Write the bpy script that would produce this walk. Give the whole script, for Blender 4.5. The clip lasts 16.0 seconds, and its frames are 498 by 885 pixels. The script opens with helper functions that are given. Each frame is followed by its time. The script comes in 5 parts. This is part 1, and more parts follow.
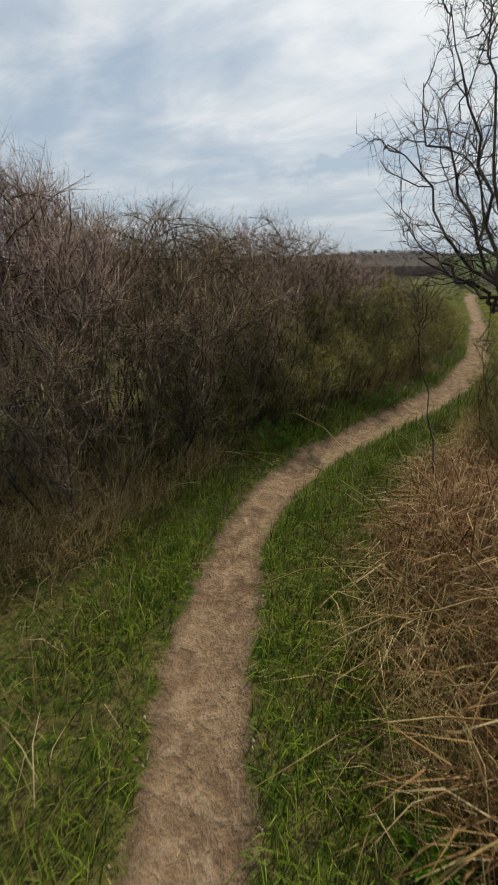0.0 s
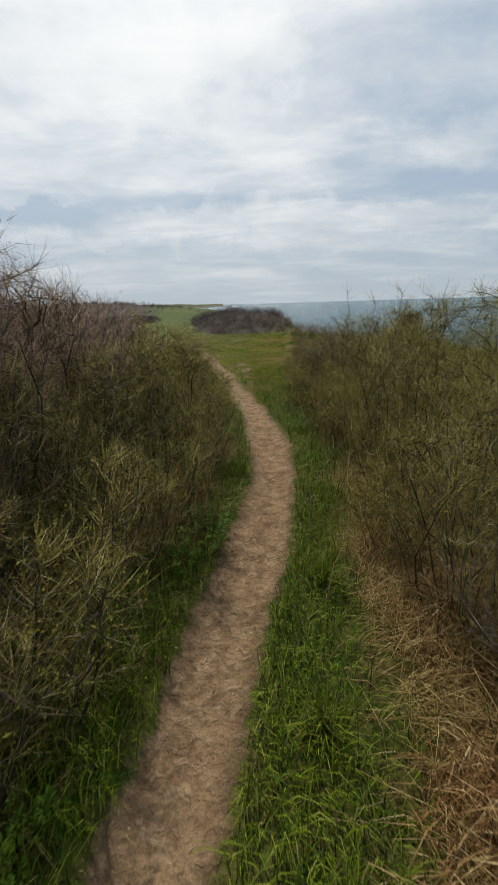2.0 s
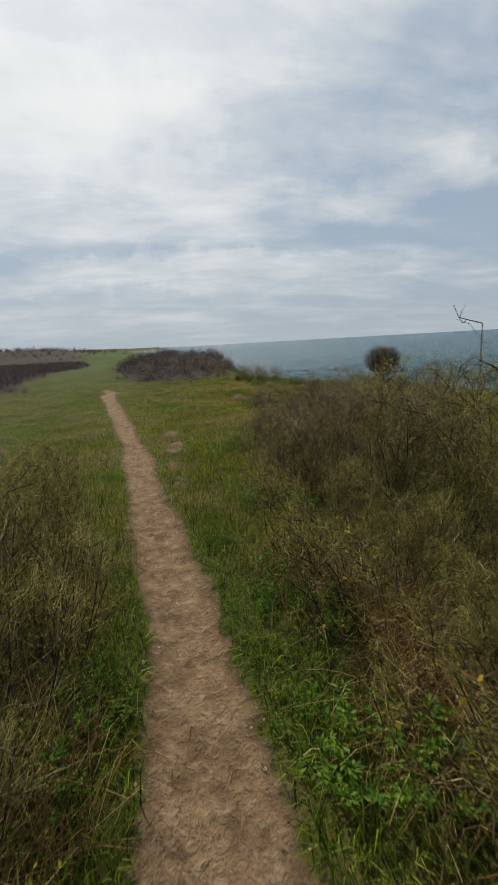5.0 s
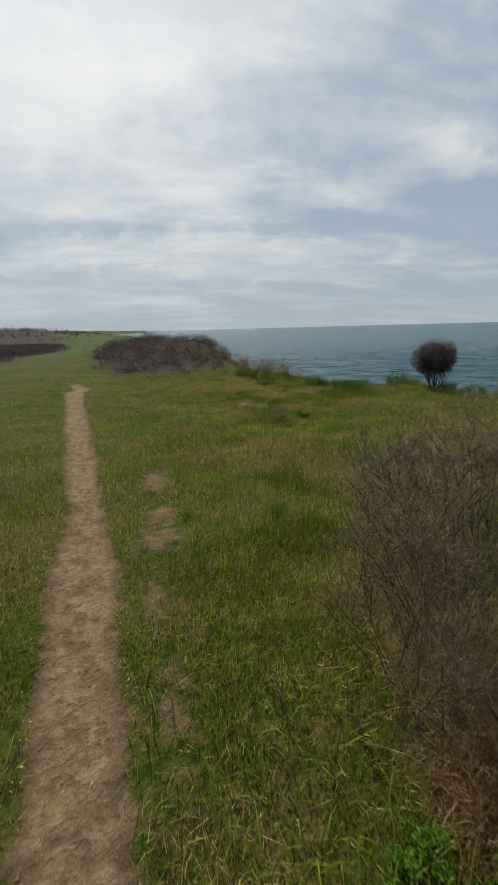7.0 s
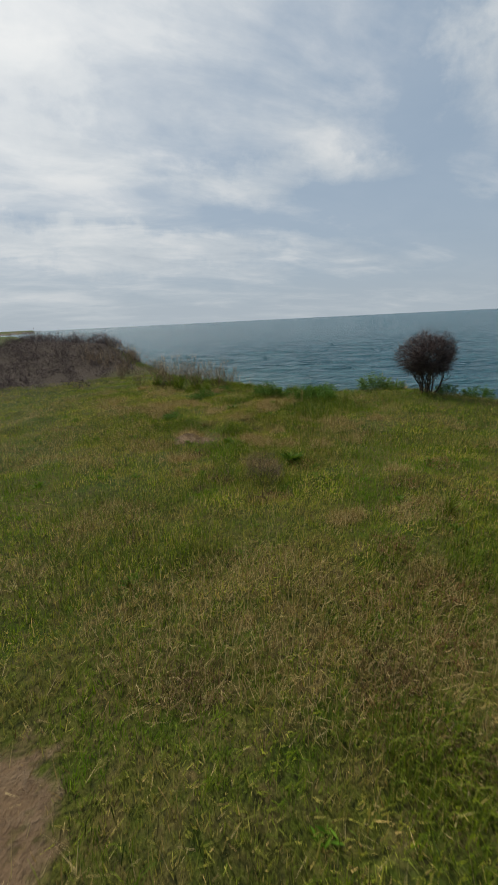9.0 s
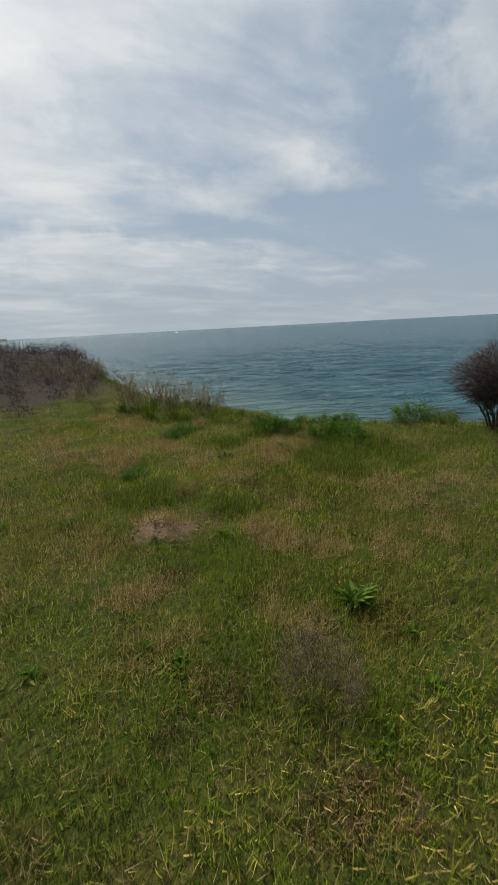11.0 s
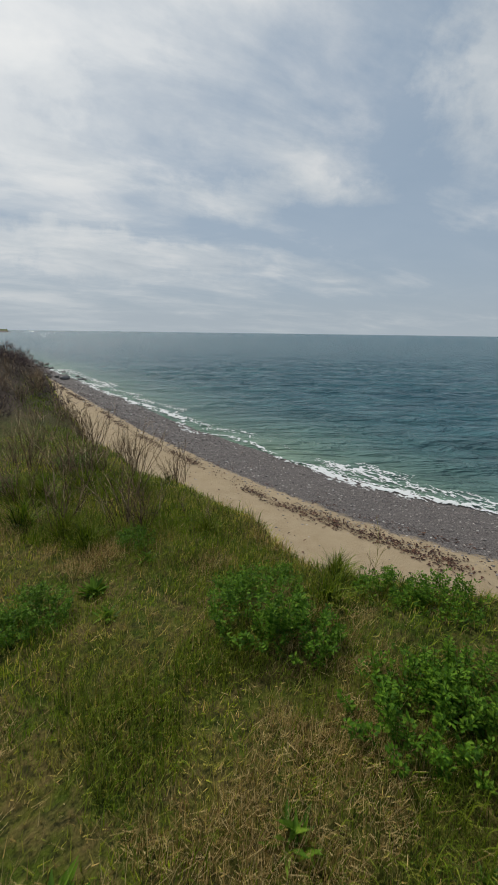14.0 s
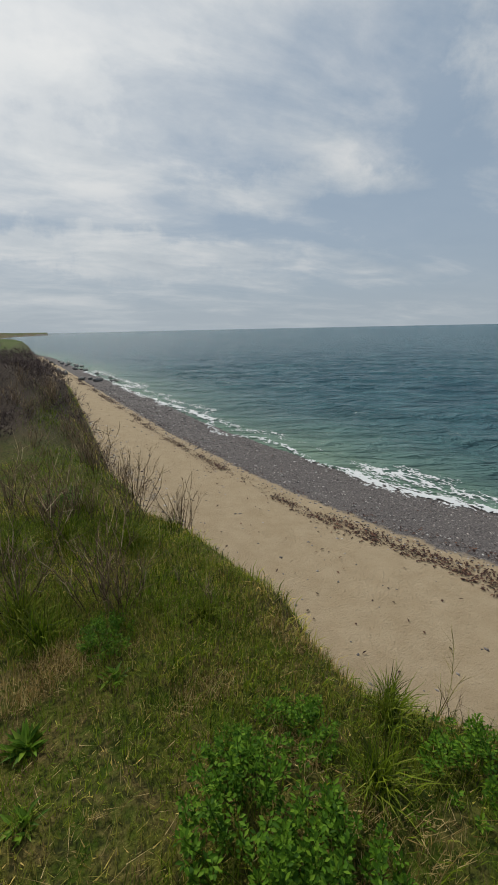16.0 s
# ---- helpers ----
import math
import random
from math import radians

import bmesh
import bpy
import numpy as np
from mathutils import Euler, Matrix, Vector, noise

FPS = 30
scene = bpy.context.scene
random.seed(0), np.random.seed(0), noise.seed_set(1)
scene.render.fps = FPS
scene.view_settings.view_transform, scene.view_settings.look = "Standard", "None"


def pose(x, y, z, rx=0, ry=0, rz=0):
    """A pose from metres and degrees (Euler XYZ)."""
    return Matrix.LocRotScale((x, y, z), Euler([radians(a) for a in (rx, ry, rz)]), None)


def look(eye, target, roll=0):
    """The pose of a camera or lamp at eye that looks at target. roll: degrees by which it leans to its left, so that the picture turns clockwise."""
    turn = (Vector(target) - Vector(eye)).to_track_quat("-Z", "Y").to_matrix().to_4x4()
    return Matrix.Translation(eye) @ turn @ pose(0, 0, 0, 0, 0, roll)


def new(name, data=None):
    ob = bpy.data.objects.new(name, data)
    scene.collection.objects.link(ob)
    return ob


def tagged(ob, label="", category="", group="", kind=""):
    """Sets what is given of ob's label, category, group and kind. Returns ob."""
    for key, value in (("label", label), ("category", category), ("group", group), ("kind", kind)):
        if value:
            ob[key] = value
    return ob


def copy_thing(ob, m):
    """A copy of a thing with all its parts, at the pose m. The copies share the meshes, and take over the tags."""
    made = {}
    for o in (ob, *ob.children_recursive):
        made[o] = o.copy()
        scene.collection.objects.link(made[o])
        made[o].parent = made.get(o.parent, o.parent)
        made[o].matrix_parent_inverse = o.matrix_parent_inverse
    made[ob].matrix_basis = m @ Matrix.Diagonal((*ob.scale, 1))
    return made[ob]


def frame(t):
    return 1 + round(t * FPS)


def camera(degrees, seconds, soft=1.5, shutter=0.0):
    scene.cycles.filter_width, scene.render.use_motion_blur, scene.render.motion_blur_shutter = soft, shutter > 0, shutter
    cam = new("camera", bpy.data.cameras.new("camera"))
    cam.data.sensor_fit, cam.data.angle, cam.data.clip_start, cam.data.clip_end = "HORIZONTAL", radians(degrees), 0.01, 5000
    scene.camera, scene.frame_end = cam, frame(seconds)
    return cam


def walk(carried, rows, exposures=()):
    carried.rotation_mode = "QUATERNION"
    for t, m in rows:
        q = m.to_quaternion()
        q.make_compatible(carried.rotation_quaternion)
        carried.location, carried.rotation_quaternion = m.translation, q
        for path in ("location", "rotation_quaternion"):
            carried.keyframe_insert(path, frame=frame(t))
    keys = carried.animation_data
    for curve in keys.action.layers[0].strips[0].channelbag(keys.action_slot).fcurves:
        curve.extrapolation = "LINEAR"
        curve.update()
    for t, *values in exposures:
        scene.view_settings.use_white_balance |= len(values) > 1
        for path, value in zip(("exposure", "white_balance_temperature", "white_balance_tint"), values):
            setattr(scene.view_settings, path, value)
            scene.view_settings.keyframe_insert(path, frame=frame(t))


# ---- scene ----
cam = camera(62.0, 16.0, soft=1.7, shutter=0.12)

PATH = [
    (0, (1.528, -0.215, 1.661), (0.492, 1.292, 0.851), -1.1),
    (0.5, (1.141, 0.329, 1.616), (0.239, 1.923, 0.811), 0.6),
    (1, (0.81, 1.04, 1.571), (-0.006, 2.687, 0.783), -1.6),
    (1.5, (0.533, 1.671, 1.546), (0.325, 3.519, 0.809), 0.0),
    (2, (0.39, 2.348, 1.541), (0.468, 4.242, 0.904), -1.7),
    (2.5, (0.294, 2.954, 1.506), (0.658, 4.832, 0.92), 0.3),
    (3, (0.357, 3.602, 1.483), (0.771, 5.482, 0.94), -2.0),
    (3.5, (0.493, 4.301, 1.467), (1.002, 6.155, 0.916), -0.5),
    (4, (0.617, 5.009, 1.437), (1.035, 6.861, 0.808), 0.9),
    (4.5, (0.728, 5.642, 1.431), (1.129, 7.521, 0.874), 0.2),
    (4.7, (0.749, 5.917, 1.438), (1.098, 7.832, 0.977), -3.1),
    (6.8, (0.868, 9.038, 1.497), (1.274, 10.902, 0.897), -1.7),
    (7, (0.838, 9.333, 1.501), (1.256, 11.215, 0.968), -1.5),
    (7.5, (0.795, 10.069, 1.48), (1.365, 11.913, 0.954), 0.1),
    (8, (0.805, 10.864, 1.459), (1.428, 12.695, 0.946), -1.9),
    (8.5, (0.869, 11.6, 1.418), (1.753, 13.3, 0.848), 1.0),
    (9, (1.086, 12.374, 1.457), (1.905, 14.108, 0.891), -2.8),
    (9.2, (1.159, 12.662, 1.464), (1.98, 14.408, 0.936), -2.5),
    (11.3, (2.035, 14.84, 1.482), (2.966, 16.525, 0.941), -2.6),
    (11.5, (2.138, 15.083, 1.484), (3.125, 16.739, 0.952), -0.9),
    (12, (2.516, 15.732, 1.52), (3.533, 17.381, 1.024), -1.0),
    (12.5, (2.863, 16.371, 1.522), (3.848, 18.029, 0.99), -0.9),
    (13, (3.266, 16.928, 1.548), (4.206, 18.617, 1.037), -0.6),
    (13.5, (3.62, 17.409, 1.563), (4.49, 19.136, 1.053), 0.4),
    (14, (3.931, 17.848, 1.617), (4.863, 19.542, 1.104), 0.8),
    (14.5, (4.249, 18.168, 1.69), (5.102, 19.9, 1.17), -0.8),
    (15, (4.363, 18.424, 1.685), (5.141, 20.19, 1.16), -1.4),
    (15.5, (4.441, 18.663, 1.706), (5.255, 20.412, 1.177), -1.2),
    (16, (4.545, 18.698, 1.729), (5.333, 20.458, 1.198), -1.2),
]
walk(cam, [(t, look(e, g, r)) for t, e, g, r in PATH],
     [(0.0, -0.50), (1.5, -0.50), (3.5, -0.60), (7.0, -0.68), (12.5, -0.70), (16.0, -0.80)])

# ---- world, sun ----
SUN_AZ, SUN_EL = radians(-12), radians(47)      # azimuth from +y towards +x
sun = new("sun", bpy.data.lights.new("sun", "SUN"))
sun.data.energy, sun.data.angle, sun.data.color = 4.9, radians(1.0), (1.0, 0.96, 0.88)
sun_dir = Vector((math.sin(SUN_AZ) * math.cos(SUN_EL), math.cos(SUN_AZ) * math.cos(SUN_EL), math.sin(SUN_EL)))
sun.matrix_world = look(sun_dir * 50, (0, 0, 0))


def node(tree, kind, **values):
    n = tree.nodes.new(kind)
    for key, value in values.items():
        if key in n.inputs:
            n.inputs[key].default_value = value
    return n


def ramp(tree, source, stops):
    n = tree.nodes.new("ShaderNodeValToRGB")
    while len(n.color_ramp.elements) < len(stops):
        n.color_ramp.elements.new(0.5)
    for e, (at, c) in zip(n.color_ramp.elements, stops):
        e.position, e.color = at, (*(c if isinstance(c, tuple) else (c, c, c)), 1)
    tree.links.new(source, n.inputs[0])
    return n.outputs[0]


def maths(tree, op, a, b=0.5, c=0.0):
    n = tree.nodes.new("ShaderNodeMath")
    n.operation = op
    for i, v in enumerate((a, b, c)):
        if isinstance(v, (int, float)):
            n.inputs[i].default_value = v
        else:
            tree.links.new(v, n.inputs[i])
    return n.outputs[0]


def blend(tree, f, a, b, mode="MIX"):
    n = tree.nodes.new("ShaderNodeMix")
    n.data_type, n.blend_type = "RGBA", mode
    for i, v in ((0, f), (6, a), (7, b)):
        if isinstance(v, (int, float)):
            n.inputs[i].default_value = v
        elif isinstance(v, tuple):
            n.inputs[i].default_value = (*v, 1)
        else:
            tree.links.new(v, n.inputs[i])
    return n.outputs[2]


def noise_at(tree, vector, scale, detail=4.0, rough=0.55, warp=0.0):
    n = tree.nodes.new("ShaderNodeTexNoise")
    n.inputs["Scale"].default_value, n.inputs["Detail"].default_value = scale, detail
    n.inputs["Roughness"].default_value, n.inputs["Distortion"].default_value = rough, warp
    tree.links.new(vector, n.inputs["Vector"])
    return n.outputs[0]


CLOUDS = (((-0.10, 0.91, 0.405), 0.28, 0.11, 0.16), ((0.50, 0.74, 0.45), 0.26, 0.12, -0.10), ((0.70, 0.61, 0.36), 0.18, 0.12, -0.10),
          ((0.78, 0.47, 0.43), 0.17, 0.26, 0.24), ((0.54, 0.79, 0.27), 0.30, 0.045, 0.10), ((0.05, 0.98, 0.155), 0.60, 0.040, 0.16),
          ((0.30, 0.90, 0.32), 0.18, 0.05, -0.05), ((-0.37, 0.91, 0.165), 0.26, 0.034, -0.20), ((-0.75, 0.57, 0.33), 0.16, 0.07, -0.08))


def make_sky():
    world = bpy.data.worlds.new("sky")
    scene.world = world
    world.use_nodes = True
    t = world.node_tree
    back = t.nodes["Background"]
    sky = t.nodes.new("ShaderNodeTexSky")
    sky.sky_type, sky.sun_disc = "NISHITA", False
    sky.sun_elevation, sky.sun_rotation = SUN_EL, SUN_AZ
    sky.dust_density, sky.air_density = 2.0, 1.0
    co = t.nodes.new("ShaderNodeTexCoord")
    sep = t.nodes.new("ShaderNodeSeparateXYZ")
    t.links.new(co.outputs["Generated"], sep.inputs[0])
    up = maths(t, "ADD", maths(t, "MAXIMUM", sep.outputs[2], 0.0), 0.16)
    flat = t.nodes.new("ShaderNodeCombineXYZ")
    t.links.new(maths(t, "DIVIDE", sep.outputs[0], up), flat.inputs[0])
    t.links.new(maths(t, "DIVIDE", sep.outputs[1], up), flat.inputs[1])
    flat.inputs[2].default_value = 2.3
    streak = t.nodes.new("ShaderNodeMapping")
    streak.inputs["Rotation"].default_value = (0, 0, radians(-15))
    streak.inputs["Scale"].default_value = (0.75, 1.2, 1.0)
    t.links.new(flat.outputs[0], streak.inputs[0])
    big = noise_at(t, streak.outputs[0], 0.85, 7.0, 0.52, 0.25)
    fine = noise_at(t, streak.outputs[0], 2.1, 8.0, 0.60, 0.35)
    dot = t.nodes.new("ShaderNodeVectorMath")
    dot.operation = "DOT_PRODUCT"
    dot.inputs[1].default_value = sun_dir
    t.links.new(co.outputs["Generated"], dot.inputs[0])
    near_sun = maths(t, "MAXIMUM", dot.outputs["Value"], 0.0)
    cover = maths(t, "ADD", maths(t, "MULTIPLY", big, 0.70), maths(t, "MULTIPLY", fine, 0.30))
    cover = maths(t, "ADD", cover, maths(t, "MULTIPLY", maths(t, "SUBTRACT", near_sun, 0.82), 0.26))
    # the cloud banks and clear gaps of that day: direction, half widths across and upwards, more or less cloud
    shift = t.nodes.new("ShaderNodeTexNoise")
    shift.inputs["Scale"].default_value, shift.inputs["Detail"].default_value, shift.inputs["Roughness"].default_value = 7.0, 6.0, 0.62
    t.links.new(co.outputs["Generated"], shift.inputs["Vector"])
    wisp = t.nodes.new("ShaderNodeVectorMath")
    wisp.operation = "MULTIPLY_ADD"
    t.links.new(shift.outputs["Color"], wisp.inputs[0])
    wisp.inputs[1].default_value = (0.40, 0.20, 0.20)
    t.links.new(co.outputs["Generated"], wisp.inputs[2])
    white = None
    for way, wide, high, more in CLOUDS:
        away = t.nodes.new("ShaderNodeVectorMath")
        away.operation = "SUBTRACT"
        t.links.new(wisp.outputs[0], away.inputs[0])
        away.inputs[1].default_value = (way[0] + 0.20, way[1] + 0.10, way[2] + 0.10)
        size = t.nodes.new("ShaderNodeVectorMath")
        size.operation = "DIVIDE"
        t.links.new(away.outputs[0], size.inputs[0])
        size.inputs[1].default_value = (wide, wide * 1.6, high)
        far = t.nodes.new("ShaderNodeVectorMath")
        far.operation = "LENGTH"
        t.links.new(size.outputs[0], far.inputs[0])
        bank = ramp(t, far.outputs["Value"], [(0.20, 1.0), (0.65, 0.45), (1.0, 0.0)])
        cover = maths(t, "ADD", cover, maths(t, "MULTIPLY", bank, more))
        if white is None:
            white = bank
    mask = ramp(t, cover, [(0.38, 0.14), (0.46, 0.46), (0.55, 0.85), (0.64, 1.0)])
    # brighter round the hidden sun
    glow = maths(t, "POWER", near_sun, 6.0)
    grey = ramp(t, fine, [(0.30, (0.60, 0.68, 0.76)), (0.50, (0.74, 0.81, 0.87)), (0.68, (0.95, 0.98, 1.0))])
    lit = blend(t, maths(t, "MULTIPLY", glow, 0.8), grey, (1.5, 1.5, 1.47))
    lit = blend(t, maths(t, "MULTIPLY", white, 0.35), lit, (1.2, 1.22, 1.22))
    scaled = t.nodes.new("ShaderNodeVectorMath")
    scaled.operation = "SCALE"
    scaled.inputs["Scale"].default_value = 0.085
    t.links.new(sky.outputs[0], scaled.inputs[0])
    haze = maths(t, "POWER", maths(t, "SUBTRACT", 1.0, maths(t, "MAXIMUM", sep.outputs[2], 0.0)), 9.0)
    gaps = blend(t, 0.75, scaled.outputs[0], (0.45, 0.60, 0.775))
    clouds = blend(t, mask, gaps, lit)
    t.links.new(blend(t, maths(t, "MULTIPLY", haze, 0.8), clouds, (0.60, 0.68, 0.74)), back.inputs[0])
    back.inputs[1].default_value = 1.14


make_sky()


# ---- materials ----
def material(name, rough=0.8, spec=0.3):
    m = bpy.data.materials.new(name)
    m.use_nodes = True
    t = m.node_tree
    b = t.nodes["Principled BSDF"]
    b.inputs["Roughness"].default_value = rough
    b.inputs["Specular IOR Level"].default_value = spec
    return m, t, b


def bump(t, b, height, strength, distance):
    n = t.nodes.new("ShaderNodeBump")
    n.inputs["Strength"].default_value, n.inputs["Distance"].default_value = strength, distance
    t.links.new(height, n.inputs["Height"])
    t.links.new(n.outputs[0], b.inputs["Normal"])


def island(t):
    return t.nodes.new("ShaderNodeNewGeometry").outputs["Random Per Island"]


def place(t):
    return t.nodes.new("ShaderNodeNewGeometry").outputs["Position"]


def plant(name, stops, rough=0.6, spec=0.25, through_light=0.0, patch=0.0, patch_colour=(0.3, 0.22, 0.1), patch_scale=1.2, lush=0.0, lush_colour=(0.1, 0.2, 0.01)):
    """Blades, leaves and twigs: a colour for each piece, and patches of another colour on the ground they grow from."""
    m, t, b = material(name, rough, spec)
    c = ramp(t, island(t), stops)
    if patch:
        n = noise_at(t, place(t), patch_scale, 3.0)
        f = maths(t, "MULTIPLY", ramp(t, n, [(0.42, 0.0), (0.62, 1.0)]), patch)
        c = blend(t, f, c, patch_colour)
    if lush:
        n = noise_at(t, place(t), patch_scale * 0.42, 4.0, 0.65)
        c = blend(t, maths(t, "MULTIPLY", ramp(t, n, [(0.50, 0.0), (0.62, 1.0)]), lush), c, lush_colour)
    t.links.new(c, b.inputs["Base Color"])
    if through_light:
        tr = t.nodes.new("ShaderNodeBsdfTranslucent")
        mix = t.nodes.new("ShaderNodeMixShader")
        t.links.new(c, tr.inputs[0])
        mix.inputs[0].default_value = through_light
        t.links.new(b.outputs[0], mix.inputs[1])
        t.links.new(tr.outputs[0], mix.inputs[2])
        t.links.new(mix.outputs[0], t.nodes["Material Output"].inputs[0])
    return m


GREEN = plant("lush grass", [(0.0, (0.011, 0.025, 0.003)), (0.42, (0.081, 0.139, 0.005)), (0.8, (0.196, 0.264, 0.010)), (1.0, (0.27, 0.27, 0.05))], 0.6, 0.15, 0.22, 0.3, (0.16, 0.155, 0.018), 2.5)
MEADOW = plant("meadow grass", [(0.0, (0.034, 0.062, 0.006)), (0.4, (0.200, 0.301, 0.011)), (0.75, (0.430, 0.465, 0.025)), (1.0, (1.046, 0.710, 0.254))], 0.7, 0.08, 0.2, 0.55, (0.38, 0.26, 0.09), 2.0, 0.75, (0.105, 0.215, 0.006))
STRAW = plant("dead straw", [(0.0, (0.10, 0.060, 0.018)), (0.45, (0.35, 0.235, 0.080)), (1.0, (0.68, 0.52, 0.24))], 0.75, 0.06, 0.25)
LITTER = plant("dark litter", [(0.0, (0.035, 0.023, 0.010)), (0.5, (0.13, 0.082, 0.032)), (0.9, (0.27, 0.19, 0.075)), (1.0, (0.55, 0.43, 0.21))], 0.7, 0.1, 0.2)
RUST = plant("dead bracken", [(0.0, (0.07, 0.032, 0.010)), (0.5, (0.23, 0.115, 0.038)), (0.85, (0.40, 0.25, 0.095)), (1.0, (0.62, 0.47, 0.24))], 0.7, 0.2, 0.25)
BARK = plant("dark bark", [(0.0, (0.041, 0.031, 0.023)), (0.6, (0.089, 0.068, 0.049)), (1.0, (0.218, 0.177, 0.130))], 0.95, 0.05)
TWIG = plant("brown twigs", [(0.0, (0.059, 0.041, 0.027)), (0.5, (0.160, 0.110, 0.066)), (0.9, (0.307, 0.220, 0.127)), (1.0, (0.665, 0.533, 0.333))], 0.9, 0.05)
PURPLE = plant("purplish twigs", [(0.0, (0.108, 0.071, 0.061)), (0.6, (0.237, 0.159, 0.127)), (1.0, (0.489, 0.359, 0.259))], 0.9, 0.05)
OLIVE = plant("lichened twigs", [(0.0, (0.061, 0.052, 0.014)), (0.5, (0.167, 0.145, 0.037)), (0.9, (0.333, 0.284, 0.074)), (1.0, (0.677, 0.579, 0.308))], 0.9, 0.05)
LICHEN = plant("yellow lichen", [(0.0, (0.30, 0.20, 0.02)), (1.0, (0.50, 0.34, 0.04))], 0.9, 0.1)
BUDS = plant("opening buds", [(0.0, (0.15, 0.15, 0.018)), (0.6, (0.28, 0.26, 0.03)), (1.0, (0.45, 0.36, 0.05))], 0.7, 0.15, 0.4)
LEAF = plant("clover-like leaves", [(0.0, (0.028, 0.076, 0.005)), (0.6, (0.084, 0.188, 0.010)), (1.0, (0.160, 0.272, 0.020))], 0.6, 0.12, 0.35)
BROAD = plant("broad leaves", [(0.0, (0.043, 0.102, 0.006)), (0.7, (0.119, 0.221, 0.013)), (1.0, (0.204, 0.297, 0.030))], 0.55, 0.2, 0.3)
SCRUB = plant("far purplish scrub", [(0.0, (0.034, 0.023, 0.022)), (0.6, (0.071, 0.049, 0.045)), (1.0, (0.129, 0.095, 0.079))], 0.8, 0.15)
CRUMB = plant("earth crumbs", [(0.0, (0.09, 0.055, 0.03)), (0.7, (0.22, 0.145, 0.085)), (1.0, (0.42, 0.33, 0.23))], 0.95, 0.05)
WEED = plant("beach wrack", [(0.0, (0.03, 0.014, 0.01)), (0.7, (0.075, 0.035, 0.024)), (1.0, (0.17, 0.08, 0.045))], 0.7, 0.2)
PEBBLE = plant("shingle", [(0.0, (0.075, 0.066, 0.064)), (0.45, (0.165, 0.145, 0.138)), (0.8, (0.27, 0.238, 0.22)), (0.95, (0.42, 0.37, 0.33)), (1.0, (0.62, 0.6, 0.56))], 0.7, 0.3)
ROCK = plant("wet rock", [(0.0, (0.07, 0.068, 0.062)), (1.0, (0.2, 0.19, 0.175))], 0.8, 0.3)
FOAM = plant("foam", [(0.0, (0.50, 0.52, 0.51)), (1.0, (0.64, 0.65, 0.64))], 0.8, 0.2)


